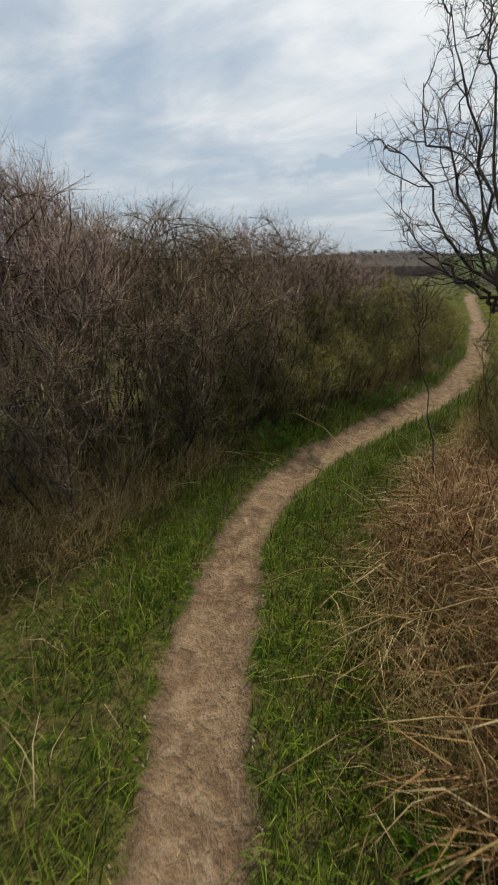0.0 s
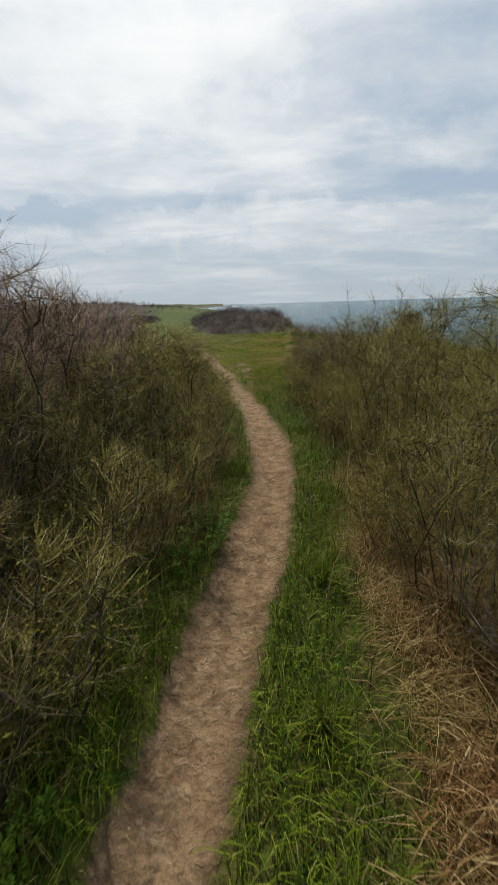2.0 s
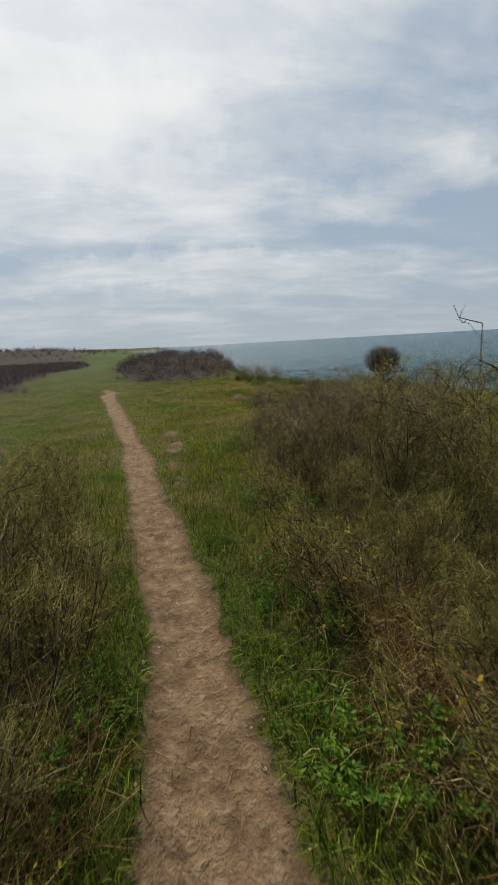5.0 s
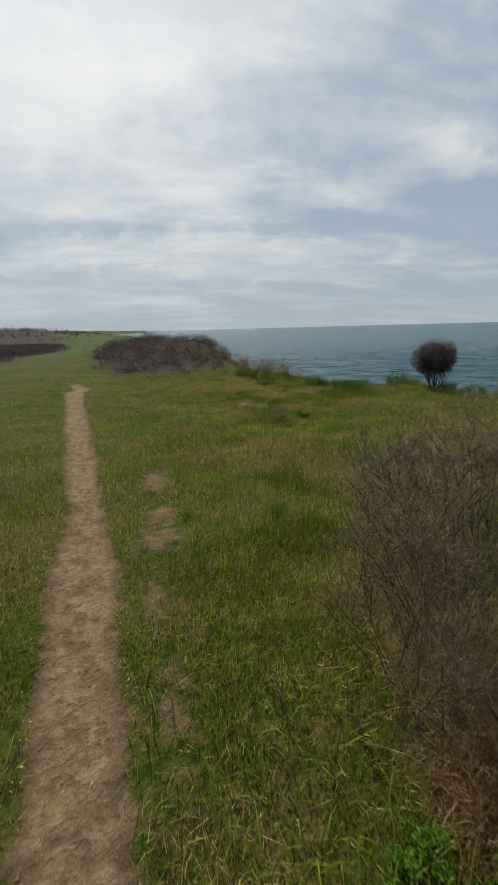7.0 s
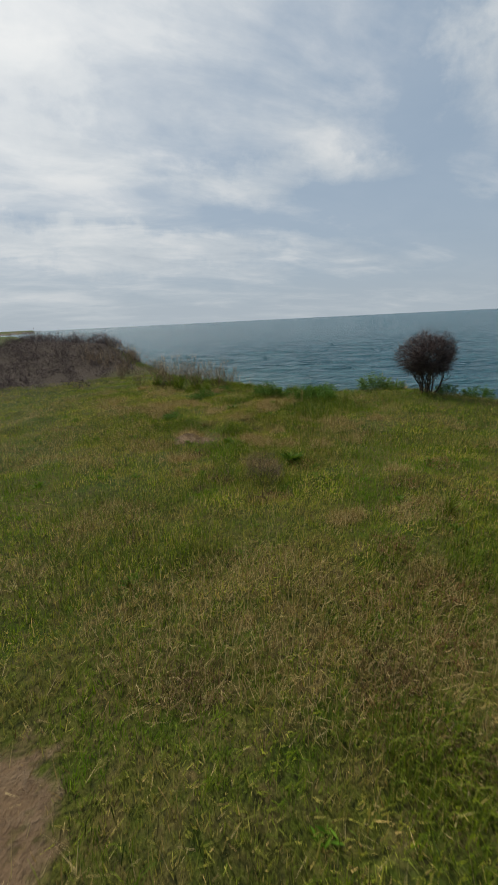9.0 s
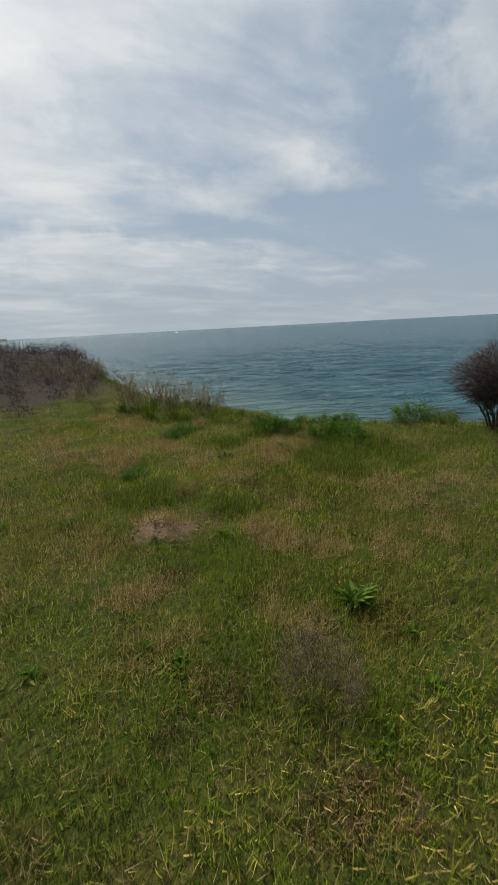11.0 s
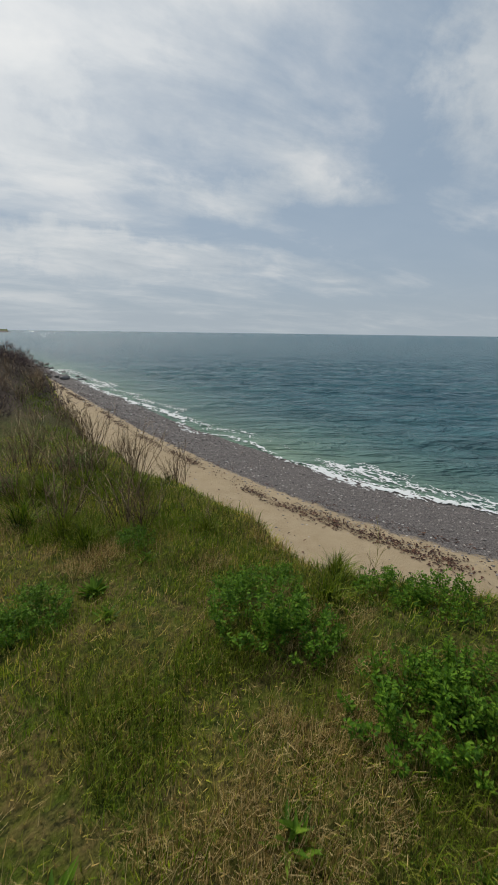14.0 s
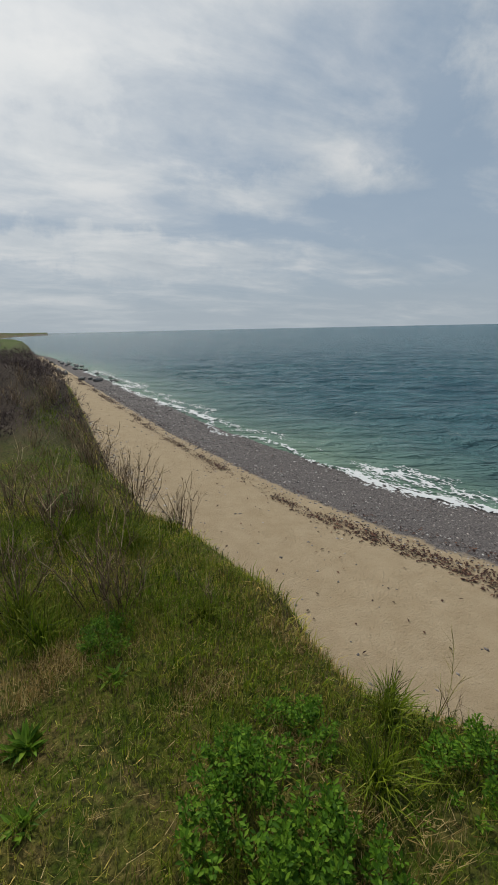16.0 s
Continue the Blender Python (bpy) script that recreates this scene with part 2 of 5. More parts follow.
def ground_material():
    m, t, b = material("coastal ground", 0.95, 0.1)
    p = place(t)

    def field(name):
        n = t.nodes.new("ShaderNodeAttribute")
        n.attribute_name = name
        return n.outputs["Fac"]
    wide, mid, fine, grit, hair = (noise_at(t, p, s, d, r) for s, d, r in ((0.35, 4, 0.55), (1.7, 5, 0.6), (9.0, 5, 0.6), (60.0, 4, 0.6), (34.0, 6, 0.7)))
    turf = blend(t, ramp(t, mid, [(0.38, 0.0), (0.62, 1.0)]), (0.050, 0.086, 0.006), (0.115, 0.108, 0.019))
    turf = blend(t, ramp(t, fine, [(0.42, 0.0), (0.66, 0.85)]), turf, (0.15, 0.105, 0.04))
    turf = blend(t, ramp(t, wide, [(0.45, 0.0), (0.65, 0.6)]), turf, (0.045, 0.078, 0.007))
    # dark soil and the shade between blades, put into the turf colour as flecks
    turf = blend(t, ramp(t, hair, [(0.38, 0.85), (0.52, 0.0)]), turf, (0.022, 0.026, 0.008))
    turf = blend(t, ramp(t, hair, [(0.58, 0.0), (0.74, 0.6)]), turf, (0.27, 0.24, 0.08))
    field_green = blend(t, ramp(t, noise_at(t, p, 0.03, 4), [(0.4, 0.0), (0.6, 1.0)]), (0.055, 0.083, 0.015), (0.082, 0.096, 0.028))
    turf = blend(t, field("far"), turf, field_green)
    turf = blend(t, field("heath"), turf, blend(t, fine, (0.035, 0.026, 0.020), (0.085, 0.062, 0.048)))
    dirt = blend(t, ramp(t, fine, [(0.36, 0.0), (0.64, 1.0)]), (0.165, 0.10, 0.052), (0.325, 0.212, 0.113))
    dirt = blend(t, ramp(t, hair, [(0.36, 0.5), (0.5, 0.0)]), dirt, (0.13, 0.08, 0.05))
    dirt = blend(t, ramp(t, grit, [(0.5, 0.0), (0.75, 0.5)]), dirt, (0.14, 0.095, 0.07))
    tread = noise_at(t, p, 16.0, 5, 0.65, 0.8)
    dirt = blend(t, ramp(t, tread, [(0.50, 0.0), (0.68, 0.6)]), dirt, (0.45, 0.325, 0.20))
    dirt = blend(t, ramp(t, field("path"), [(0.55, 0.6), (0.85, 0.0)]), dirt, (0.12, 0.078, 0.045))
    trod = maths(t, "ADD", field("path"), maths(t, "MULTIPLY", maths(t, "SUBTRACT", fine, 0.5), 0.9))
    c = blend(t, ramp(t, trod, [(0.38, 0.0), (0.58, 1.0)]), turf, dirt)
    soil = blend(t, ramp(t, fine, [(0.4, 0.0), (0.65, 1.0)]), (0.09, 0.065, 0.04), (0.19, 0.14, 0.085))
    c = blend(t, field("scarp"), c, soil)
    sand = blend(t, ramp(t, mid, [(0.35, 0.0), (0.65, 1.0)]), (0.345, 0.265, 0.165), (0.395, 0.31, 0.20))
    sand = blend(t, ramp(t, grit, [(0.55, 0.0), (0.72, 0.35)]), sand, (0.22, 0.17, 0.12))
    sand = blend(t, ramp(t, hair, [(0.60, 0.0), (0.72, 0.55)]), sand, (0.17, 0.125, 0.085))
    c = blend(t, field("sand"), c, sand)
    stones = blend(t, ramp(t, noise_at(t, p, 22.0, 3), [(0.35, 0.0), (0.65, 1.0)]), (0.06, 0.054, 0.052), (0.20, 0.178, 0.168))
    shore = maths(t, "ADD", field("shingle"), maths(t, "MULTIPLY", maths(t, "SUBTRACT", mid, 0.5), 0.7))
    c = blend(t, ramp(t, shore, [(0.42, 0.0), (0.6, 1.0)]), c, stones)
    t.links.new(c, b.inputs["Base Color"])
    h = maths(t, "ADD", maths(t, "MULTIPLY", fine, 0.7), maths(t, "MULTIPLY", grit, 0.3))
    h = maths(t, "ADD", h, maths(t, "MULTIPLY", tread, 0.7))
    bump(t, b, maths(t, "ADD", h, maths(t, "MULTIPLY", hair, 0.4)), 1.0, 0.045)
    return m


def sea_material():
    m, t, b = material("sea water", 0.20, 0.17)
    p = place(t)
    n = t.nodes.new("ShaderNodeAttribute")
    n.attribute_name = "shallow"
    ripple = noise_at(t, p, 0.10, 3)
    b.inputs["IOR"].default_value = 1.33
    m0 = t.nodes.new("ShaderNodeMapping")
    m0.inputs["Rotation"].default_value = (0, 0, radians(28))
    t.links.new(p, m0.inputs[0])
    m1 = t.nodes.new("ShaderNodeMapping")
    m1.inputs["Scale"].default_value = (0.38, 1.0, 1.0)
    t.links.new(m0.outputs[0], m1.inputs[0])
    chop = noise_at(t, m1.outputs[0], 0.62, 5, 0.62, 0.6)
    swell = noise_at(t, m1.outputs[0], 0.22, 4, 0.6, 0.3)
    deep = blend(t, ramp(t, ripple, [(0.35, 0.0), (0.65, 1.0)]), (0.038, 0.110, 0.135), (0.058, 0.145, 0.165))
    # darker wave faces painted into the base colour, following the bump's chop and swell
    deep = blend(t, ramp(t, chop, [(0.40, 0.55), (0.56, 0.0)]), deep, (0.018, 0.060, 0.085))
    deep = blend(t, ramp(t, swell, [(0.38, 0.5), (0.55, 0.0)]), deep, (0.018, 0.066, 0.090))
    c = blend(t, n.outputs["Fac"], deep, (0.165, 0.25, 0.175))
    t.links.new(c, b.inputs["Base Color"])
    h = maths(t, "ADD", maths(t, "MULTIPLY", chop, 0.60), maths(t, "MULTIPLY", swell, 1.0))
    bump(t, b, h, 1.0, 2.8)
    return m


GROUND, SEA = ground_material(), sea_material()

# ---- mesh helpers ----
rng = np.random.default_rng(7)


def mesh_of(name, verts, faces, mat, smooth=False):
    """A mesh from arrays: verts n x 3, faces a list of k x 3 or k x 4 index arrays."""
    me = bpy.data.meshes.new(name)
    verts = np.asarray(verts, dtype=np.float32)
    faces = [np.asarray(f, dtype=np.int32) for f in faces if len(f)]
    me.vertices.add(len(verts))
    me.vertices.foreach_set("co", verts.ravel())
    loops = np.concatenate([f.ravel() for f in faces])
    sizes = np.concatenate([np.full(len(f), f.shape[1], dtype=np.int32) for f in faces])
    me.loops.add(len(loops))
    me.loops.foreach_set("vertex_index", loops)
    me.polygons.add(len(sizes))
    me.polygons.foreach_set("loop_start", np.concatenate([[0], np.cumsum(sizes)[:-1]]).astype(np.int32))
    me.update(calc_edges=True)
    me.materials.append(mat)
    if smooth:
        me.polygons.foreach_set("use_smooth", np.ones(len(sizes), dtype=bool))
    return me


def part(name, me, parent, label="", kind="stuff"):
    ob = new(name, me)
    ob.parent = parent
    return tagged(ob, label, kind=kind)


def unit(v):
    return v / np.maximum(np.linalg.norm(v, axis=-1, keepdims=True), 1e-9)


def sides(d):
    """Two directions square to d."""
    ref = np.where(np.abs(d[:, 2:3]) > 0.9, np.array([[1.0, 0, 0]]), np.array([[0, 0, 1.0]]))
    u = unit(np.cross(d, ref))
    return u, np.cross(d, u)


def tubes(a, b, ra, rb):
    """Three-sided limbs from a to b."""
    n = len(a)
    u, w = sides(unit(b - a))
    rings = []
    for end, r in ((a, ra), (b, rb)):
        for k in range(3):
            s = 2 * math.pi * k / 3
            rings.append(end + (u * math.cos(s) + w * math.sin(s)) * r[:, None])
    v = np.stack(rings, 1).reshape(-1, 3)
    base = np.arange(n)[:, None] * 6
    f = np.concatenate([base + np.array([[k, (k + 1) % 3, 3 + (k + 1) % 3, 3 + k]]) for k in range(3)])
    return v, f


def spikes(a, b, r):
    """Twigs that taper to a point."""
    n = len(a)
    u, w = sides(unit(b - a))
    ring = [a + (u * math.cos(2 * math.pi * k / 3) + w * math.sin(2 * math.pi * k / 3)) * r[:, None] for k in range(3)]
    v = np.stack(ring + [b], 1).reshape(-1, 3)
    base = np.arange(n)[:, None] * 4
    f = np.concatenate([base + np.array([[k, (k + 1) % 3, 3]]) for k in range(3)])
    return v, f


def blades(root, length, width, lean, heading, droop=0.5):
    """Bent grass blades: a quad and a tip each."""
    n = len(root)
    h = np.stack([np.cos(heading), np.sin(heading), np.zeros(n)], 1)
    s = np.stack([-np.sin(heading + 0.6), np.cos(heading + 0.6), np.zeros(n)], 1) * (width / 2)[:, None]
    up = np.array([[0, 0, 1.0]])
    mid = root + (up * np.cos(lean)[:, None] + h * np.sin(lean)[:, None]) * (length * 0.55)[:, None]
    l2 = lean + droop
    tip = mid + (up * np.cos(l2)[:, None] + h * np.sin(l2)[:, None]) * (length * 0.45)[:, None]
    v = np.stack([root - s, root + s, mid + s * 0.8, mid - s * 0.8, tip], 1).reshape(-1, 3)
    base = np.arange(n)[:, None] * 5
    return v, base + np.array([[0, 1, 2, 3]]), base + np.array([[3, 2, 4]])


def leaves(at, out, up, length, width):
    """Leaves folded along the middle: two quads each."""
    n = len(at)
    side = unit(np.cross(out, up)) * (width / 2)[:, None]
    out = unit(out)
    lift = unit(np.cross(side, out))
    L = length[:, None]
    v = np.stack([at, at + out * L * 0.55 - lift * L * 0.06, at + out * L,
                  at + out * L * 0.5 + side + lift * L * 0.08, at + out * L * 0.5 - side + lift * L * 0.08], 1).reshape(-1, 3)
    base = np.arange(n)[:, None] * 5
    return v, np.concatenate([base + np.array([[0, 1, 2, 3]]), base + np.array([[0, 4, 2, 1]])])


def joined(pieces):
    """Vertex arrays and face arrays put together."""
    verts, faces, at = [], [], 0
    for v, *fs in pieces:
        faces += [f + at for f in fs]
        verts.append(v)
        at += len(v)
    return np.concatenate(verts), faces


# ---- the lie of the land ----
TRAIL = np.array([(4.2, -3.6), (2.6, -1.7), (1.8, -0.75), (1.02, 0.17), (0.57, 0.8), (0.23, 1.5), (0.06, 2.25), (0.12, 3.1), (0.36, 4.2),
                  (0.6, 5.1), (0.76, 5.9), (0.81, 6.9), (0.76, 8.2), (0.6, 9.4), (0.44, 10.6), (0.3, 11.6), (0.13, 13.0), (-0.15, 14.7),
                  (-0.49, 16.6), (-0.95, 19.2), (-1.2, 20.6), (-1.1, 21.4), (-1.5, 22.6)])
EDGE_Y = [-3000, -40, -15, 0, 8, 14, 17, 18.3, 19.5, 20, 20.7, 21.5, 22.2, 22.9, 23.7, 25, 28, 34, 45, 58, 75, 110, 150, 250, 500, 900, 1150, 1195, 1215, 1230, 3500]
EDGE_X = [400, 44, 28, 19, 13.7, 9.7, 7.9, 7.1, 6.15, 5.62, 5.40, 5.48, 5.36, 5.12, 4.92, 4.65, 4.45, 4.5, 3.5, 2.6, 1.6, -0.5, -4, -28, -70, -80, -40, -12, -12, -600, -2500]
WATER_Y = [-3000, -40, 0, 10, 20, 28, 34.6, 45, 65, 113, 150, 250, 500, 900, 1150, 1195, 1220, 1240, 3500]
WATER_X = [430, 75, 40, 32, 24, 19.1, 16.5, 14.6, 12.5, 7.3, 3, -18, -58, -66, -25, 0, 0, -590, -2490]
SEA_Z, TOE_Z = -5.2, -4.3


LATTICE = np.random.default_rng(21).uniform(-1, 1, (256, 256))


def fbm(x, y, scale, seed=0.0):
    """Lattice noise in four octaves, about -1 to 1."""
    x, y = np.broadcast_arrays(np.asarray(x, float), np.asarray(y, float))
    total, size, part_of = np.zeros(x.shape), scale * 2.4, 1.0
    for k in range(4):
        u, v = x / size + 17.3 * (k + seed), y / size + 31.7 * (k + 1.7 * seed)
        i, j = np.floor(u).astype(int), np.floor(v).astype(int)
        f, g = u - i, v - j
        f, g = f * f * (3 - 2 * f), g * g * (3 - 2 * g)
        a, b, c, d = (LATTICE[(i + p) % 256, (j + q) % 256] for p, q in ((0, 0), (1, 0), (0, 1), (1, 1)))
        total = total + part_of * ((a * (1 - f) + b * f) * (1 - g) + (c * (1 - f) + d * f) * g)
        size, part_of = size * 0.47, part_of * 0.5
    return total * 0.9


def trail_distance(x, y):
    p = np.stack([x, y], -1)
    best = np.full(x.shape, 1e9)
    for a, b in zip(TRAIL[:-1], TRAIL[1:]):
        f = np.clip(((p - a) @ (b - a)) / ((b - a) @ (b - a)), 0, 1)
        best = np.minimum(best, np.linalg.norm(p - (a + f[..., None] * (b - a)), axis=-1))
    return best


def ease(f):
    f = np.clip(f, 0, 1)
    return f * f * (3 - 2 * f)


def bump_at(x, y, cx, cy, rx, ry, h):
    return h * np.exp(-((x - cx) / rx) ** 2 - ((y - cy) / ry) ** 2)


def land(x, y):
    """Height of the ground."""
    x, y = np.asarray(x, float), np.asarray(y, float)
    far = ease((np.hypot(x, y - 10) - 18) / 40)
    heap = bump_at(x, y, 2.68, 17.45, 0.26, 0.26, 1.0)
    top = (0.034 * fbm(x, y, 0.17, 6.0)) * (1 - far) * ease((y - 8) / 2) + bump_at(x, y, 7.0, 17.8, 1.5, 1.8, 0.13) + heap * (0.06 + 0.05 * fbm(x, y, 0.09, 3.0)) + 0.035 * fbm(x, y, 0.55) + 0.05 * fbm(x, y, 1.9, 2.0) + far * 0.25 * fbm(x, y, 14.0, 1.0)
    d = trail_distance(x, y) if x.size < 4e5 else np.full(x.shape, 9.0)
    top = np.where(d < 1.0, top * (0.35 + 0.65 * ease(d / 0.6)), top) - 0.045 * (1 - ease((d - 0.08) / 0.16))
    top = top - far * 0.5 + bump_at(x, y, 0.9, 35.5, 3.0, 5.5, 0.95) + bump_at(x, y, 3.5, 31.8, 1.3, 3.2, 0.45) + bump_at(x, y, -45, 150, 30, 40, 3.2)
    top = top + ease((np.hypot(x, y) - 120) / 300) * (2.0 + 2.2 * fbm(x, y, 160.0, 3.0))
    edge = np.interp(y, EDGE_Y, EDGE_X) + 0.25 * fbm(x * 0, y, 0.9, 5.0) * ease((60 - np.abs(y)) / 30)
    water = np.interp(y, WATER_Y, WATER_X)
    s = x - edge
    run = np.minimum(2.2, (water - edge) * 0.4)
    beach = TOE_Z + (SEA_Z - TOE_Z) * np.clip((x - edge - run) / np.maximum(water - edge - run, 0.1), 0, 1)
    beach = beach - np.clip((x - water) * 0.07, 0, 3.0) + 0.02 * fbm(x, y, 1.2, 4.0)
    f = np.clip(s / run, 0, 1)
    fall = 1 - (1 - ease(f)) ** 1.5
    return np.where(s <= 0, top - 0.10 * ease((s + 0.7) / 0.7), (top - 0.10) * (1 - fall) + beach * fall)


def axis(lo, hi, step, far_lo, far_hi, grow=1.13):
    fine = list(np.arange(lo, hi, step))
    a, d = hi, step
    up = []
    while a < far_hi:
        up.append(a)
        d *= grow
        a += d
    a, d, down = lo, step, []
    while a > far_lo:
        d *= grow
        a -= d
        down.append(a)
    return np.array(down[::-1] + fine + up + [far_hi])


def grid_faces(nx, ny):
    i = np.arange(nx - 1)[:, None] * ny + np.arange(ny - 1)[None, :]
    return np.stack([i, i + ny, i + ny + 1, i + 1], -1).reshape(-1, 4)


def set_field(me, name, values):
    a = me.attributes.new(name, "FLOAT", "POINT")
    a.data.foreach_set("value", np.asarray(values, dtype=np.float32).ravel())


BARE = ((0.78, 12.2, 0.26, 0.40, 0.66), (0.74, 11.48, 0.15, 0.32, 0.56), (0.80, 10.75, 0.16, 0.42, 0.58), (0.74, 13.55, 0.22, 0.45, 0.66),
        (0.80, 12.68, 0.2, 0.34, 0.66), (-0.7, 20.4, 0.2, 0.3, 0.6), (2.68, 17.45, 0.30, 0.27, 0.85))
# flattened dead grass in the turf: centre, half widths, how thick
STRAWY = ((3.81, 17.22, 0.16, 0.20, 1.0), (3.35, 16.9, 0.18, 0.28, 1.0), (3.6, 16.55, 0.25, 0.16, 0.9), (2.76, 19.5, 0.22, 0.25, 0.9), (3.53, 19.55, 0.22, 0.25, 1.0),
          (4.28, 18.34, 0.17, 0.22, 1.0), (3.55, 18.84, 0.18, 0.22, 0.9), (5.28, 19.85, 0.11, 0.25, 1.0), (4.25, 20.75, 0.26, 0.2, 1.0), (3.7, 18.1, 0.3, 0.16, 0.7),
          (4.7, 18.9, 0.2, 0.16, 0.8), (2.9, 14.65, 0.3, 0.16, 0.7), (2.3, 16.7, 0.3, 0.2, 0.7), (5.0, 20.35, 0.25, 0.15, 0.8), (3.0, 16.1, 0.2, 0.3, 0.7))

# rank green grass: centre, half widths, how thick
LUSH = ((5.15, 18.05, 0.55, 0.4, 1.0), (4.15, 19.3, 0.22, 0.3, 0.9), (4.65, 19.5, 0.25, 0.3, 0.9), (4.2, 21.35, 0.3, 0.35, 1.0), (4.0, 22.3, 0.5, 0.5, 1.0), (4.7, 22.3, 0.4, 0.5, 0.9),
        (3.35, 17.5, 0.3, 0.22, 0.8), (2.75, 18.2, 0.3, 0.3, 0.8), (4.75, 17.6, 0.3, 0.3, 0.8), (1.8, 11.9, 0.4, 0.35, 0.9), (5.7, 19.75, 0.25, 0.2, 1.0), (3.4, 13.4, 0.4, 0.5, 0.9), (2.0, 12.9, 0.25, 0.4, 0.6))


def build_ground():
    xs, ys = axis(-2.2, 8.6, 0.085, -2600, 60, 1.11), axis(-1.0, 24.0, 0.085, -400, 2600, 1.10)
    gx, gy = np.meshgrid(xs, ys, indexing="ij")
    x, y = gx.ravel(), gy.ravel()
    z = land(x, y)
    me = mesh_of("ground", np.stack([x, y, z], 1), [grid_faces(len(xs), len(ys))], GROUND, True)
    d = trail_distance(x, y) + 0.05 * fbm(x, y, 0.5, 8.0)
    bare = np.maximum.reduce([bump_at(x, y, *b) for b in BARE])
    set_field(me, "path", np.maximum(1 - ease((d - 0.06) / 0.26), bare))
    edge = np.interp(y, EDGE_Y, EDGE_X)
    water = np.interp(y, WATER_Y, WATER_X)
    s = x - edge
    set_field(me, "heath", np.clip(scrub_chance(x, y) * 1.5, 0, 0.95))
    set_field(me, "scarp", ease(s / 0.6) * 0.85 * (1 - 0.75 * ease((y - 60) / 100) * (1 - ease((y - 600) / 300))))
    set_field(me, "sand", ease((-z - 3.3) / 0.7) * (1 - ease((y - 250) / 300)))
    f = (water - x) / np.maximum(water - edge, 0.1)
    set_field(me, "shingle", ease((0.42 - f) / 0.12) * ease((s - 1) / 1.5) + 0.44 * bump_at(s, s * 0, 2.6, 0, 0.8, 1, 1))
    set_field(me, "far", ease((np.hypot(x, y - 10) - 16) / 30))
    return tagged(new("ground", me), "grassy clifftop with a worn dirt footpath, sandy bluff and beach below", "ground", kind="structure")


def build_sea():
    xs, ys = axis(5.0, 46.0, 0.30, -2800, 4400, 1.045), axis(15.0, 90.0, 0.35, -3000, 4400, 1.045)
    gx, gy = np.meshgrid(xs, ys, indexing="ij")
    x, y = gx.ravel(), gy.ravel()
    off = x - np.interp(y, WATER_Y, WATER_X)
    near = np.clip((off + 1) / 7, 0, 1)
    # swell that turns in to the shore, and wind waves across it, both lost in the distance
    swell = np.sin(off * 1.15 + 1.2 * fbm(x, y, 9.0)) * np.exp(-np.clip(off, 0, None) / 35)
    u, w = x * 0.80 + y * 0.60, -x * 0.60 + y * 0.80
    chop = (1 - np.abs(fbm(u, w * 0.33, 1.5, 3.0))) ** 3 - 0.4
    chop = chop * np.exp(-np.clip(np.hypot(x - 10, y - 30) - 90, 0, None) / 90)
    z = SEA_Z + near * (0.07 * swell + 0.22 * chop * ease(off / 14))
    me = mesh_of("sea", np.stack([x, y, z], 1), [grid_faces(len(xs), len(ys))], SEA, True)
    set_field(me, "shallow", np.exp(-np.clip(off + 2.2 * fbm(x, y, 7.0, 2.0), 0, None) / 5.5) * 0.95)
    return tagged(new("water", me), "blue-green sea with small waves, greener over the shallows", "sea", kind="structure")


# ---- scrub and shrubs ----
def grow(start, way, length, steps, wiggle, rise):
    """Crooked limbs: start n x 3, way n x 3, length n; gives n x (steps + 1) x 3 points."""
    pts, d = [start], unit(way)
    for _ in range(steps):
        d = unit(d + rng.normal(0, wiggle, d.shape) + np.array([[0, 0, rise]]))
        pts.append(pts[-1] + d * (length / steps)[:, None])
    return np.stack(pts, 1)


def limb_mesh(pts, r0, r1):
    n, k, _ = pts.shape
    f = np.linspace(0, 1, k)[None, :]
    r = r0[:, None] * (1 - f) + r1[:, None] * f
    return tubes(pts[:, :-1].reshape(-1, 3), pts[:, 1:].reshape(-1, 3), r[:, :-1].ravel(), r[:, 1:].ravel())


def along(pts, count, lo=0.2, hi=1.0):
    """Random places on limbs, with the limb's way there."""
    n, k, _ = pts.shape
    which = rng.integers(0, n, count)
    f = (lo + (hi - lo) * rng.random(count)) * (k - 1)
    i = np.minimum(f.astype(int), k - 2)
    a, b = pts[which, i], pts[which, i + 1]
    return a + (b - a) * (f - i)[:, None], unit(b - a)


def scatter_way(d, spread, rise=0.0):
    return unit(d + rng.normal(0, spread, d.shape) + np.array([[0, 0, rise]]))


def within(pts, high, wide):
    """Draws limbs in under a rounded crown of that height and half width."""
    q = pts.copy()
    r = np.maximum(np.linalg.norm(q[..., :2], axis=-1, keepdims=True), 1e-6)
    q[..., :2] *= wide * np.tanh(r / wide) / r
    z = q[..., 2:3]
    q[..., 2:3] = np.where(z > 0, high * np.tanh(1.25 * z / high) / math.tanh(1.25) * (1 - 0.12 * (np.minimum(r, wide) / wide) ** 2), z)
    return q


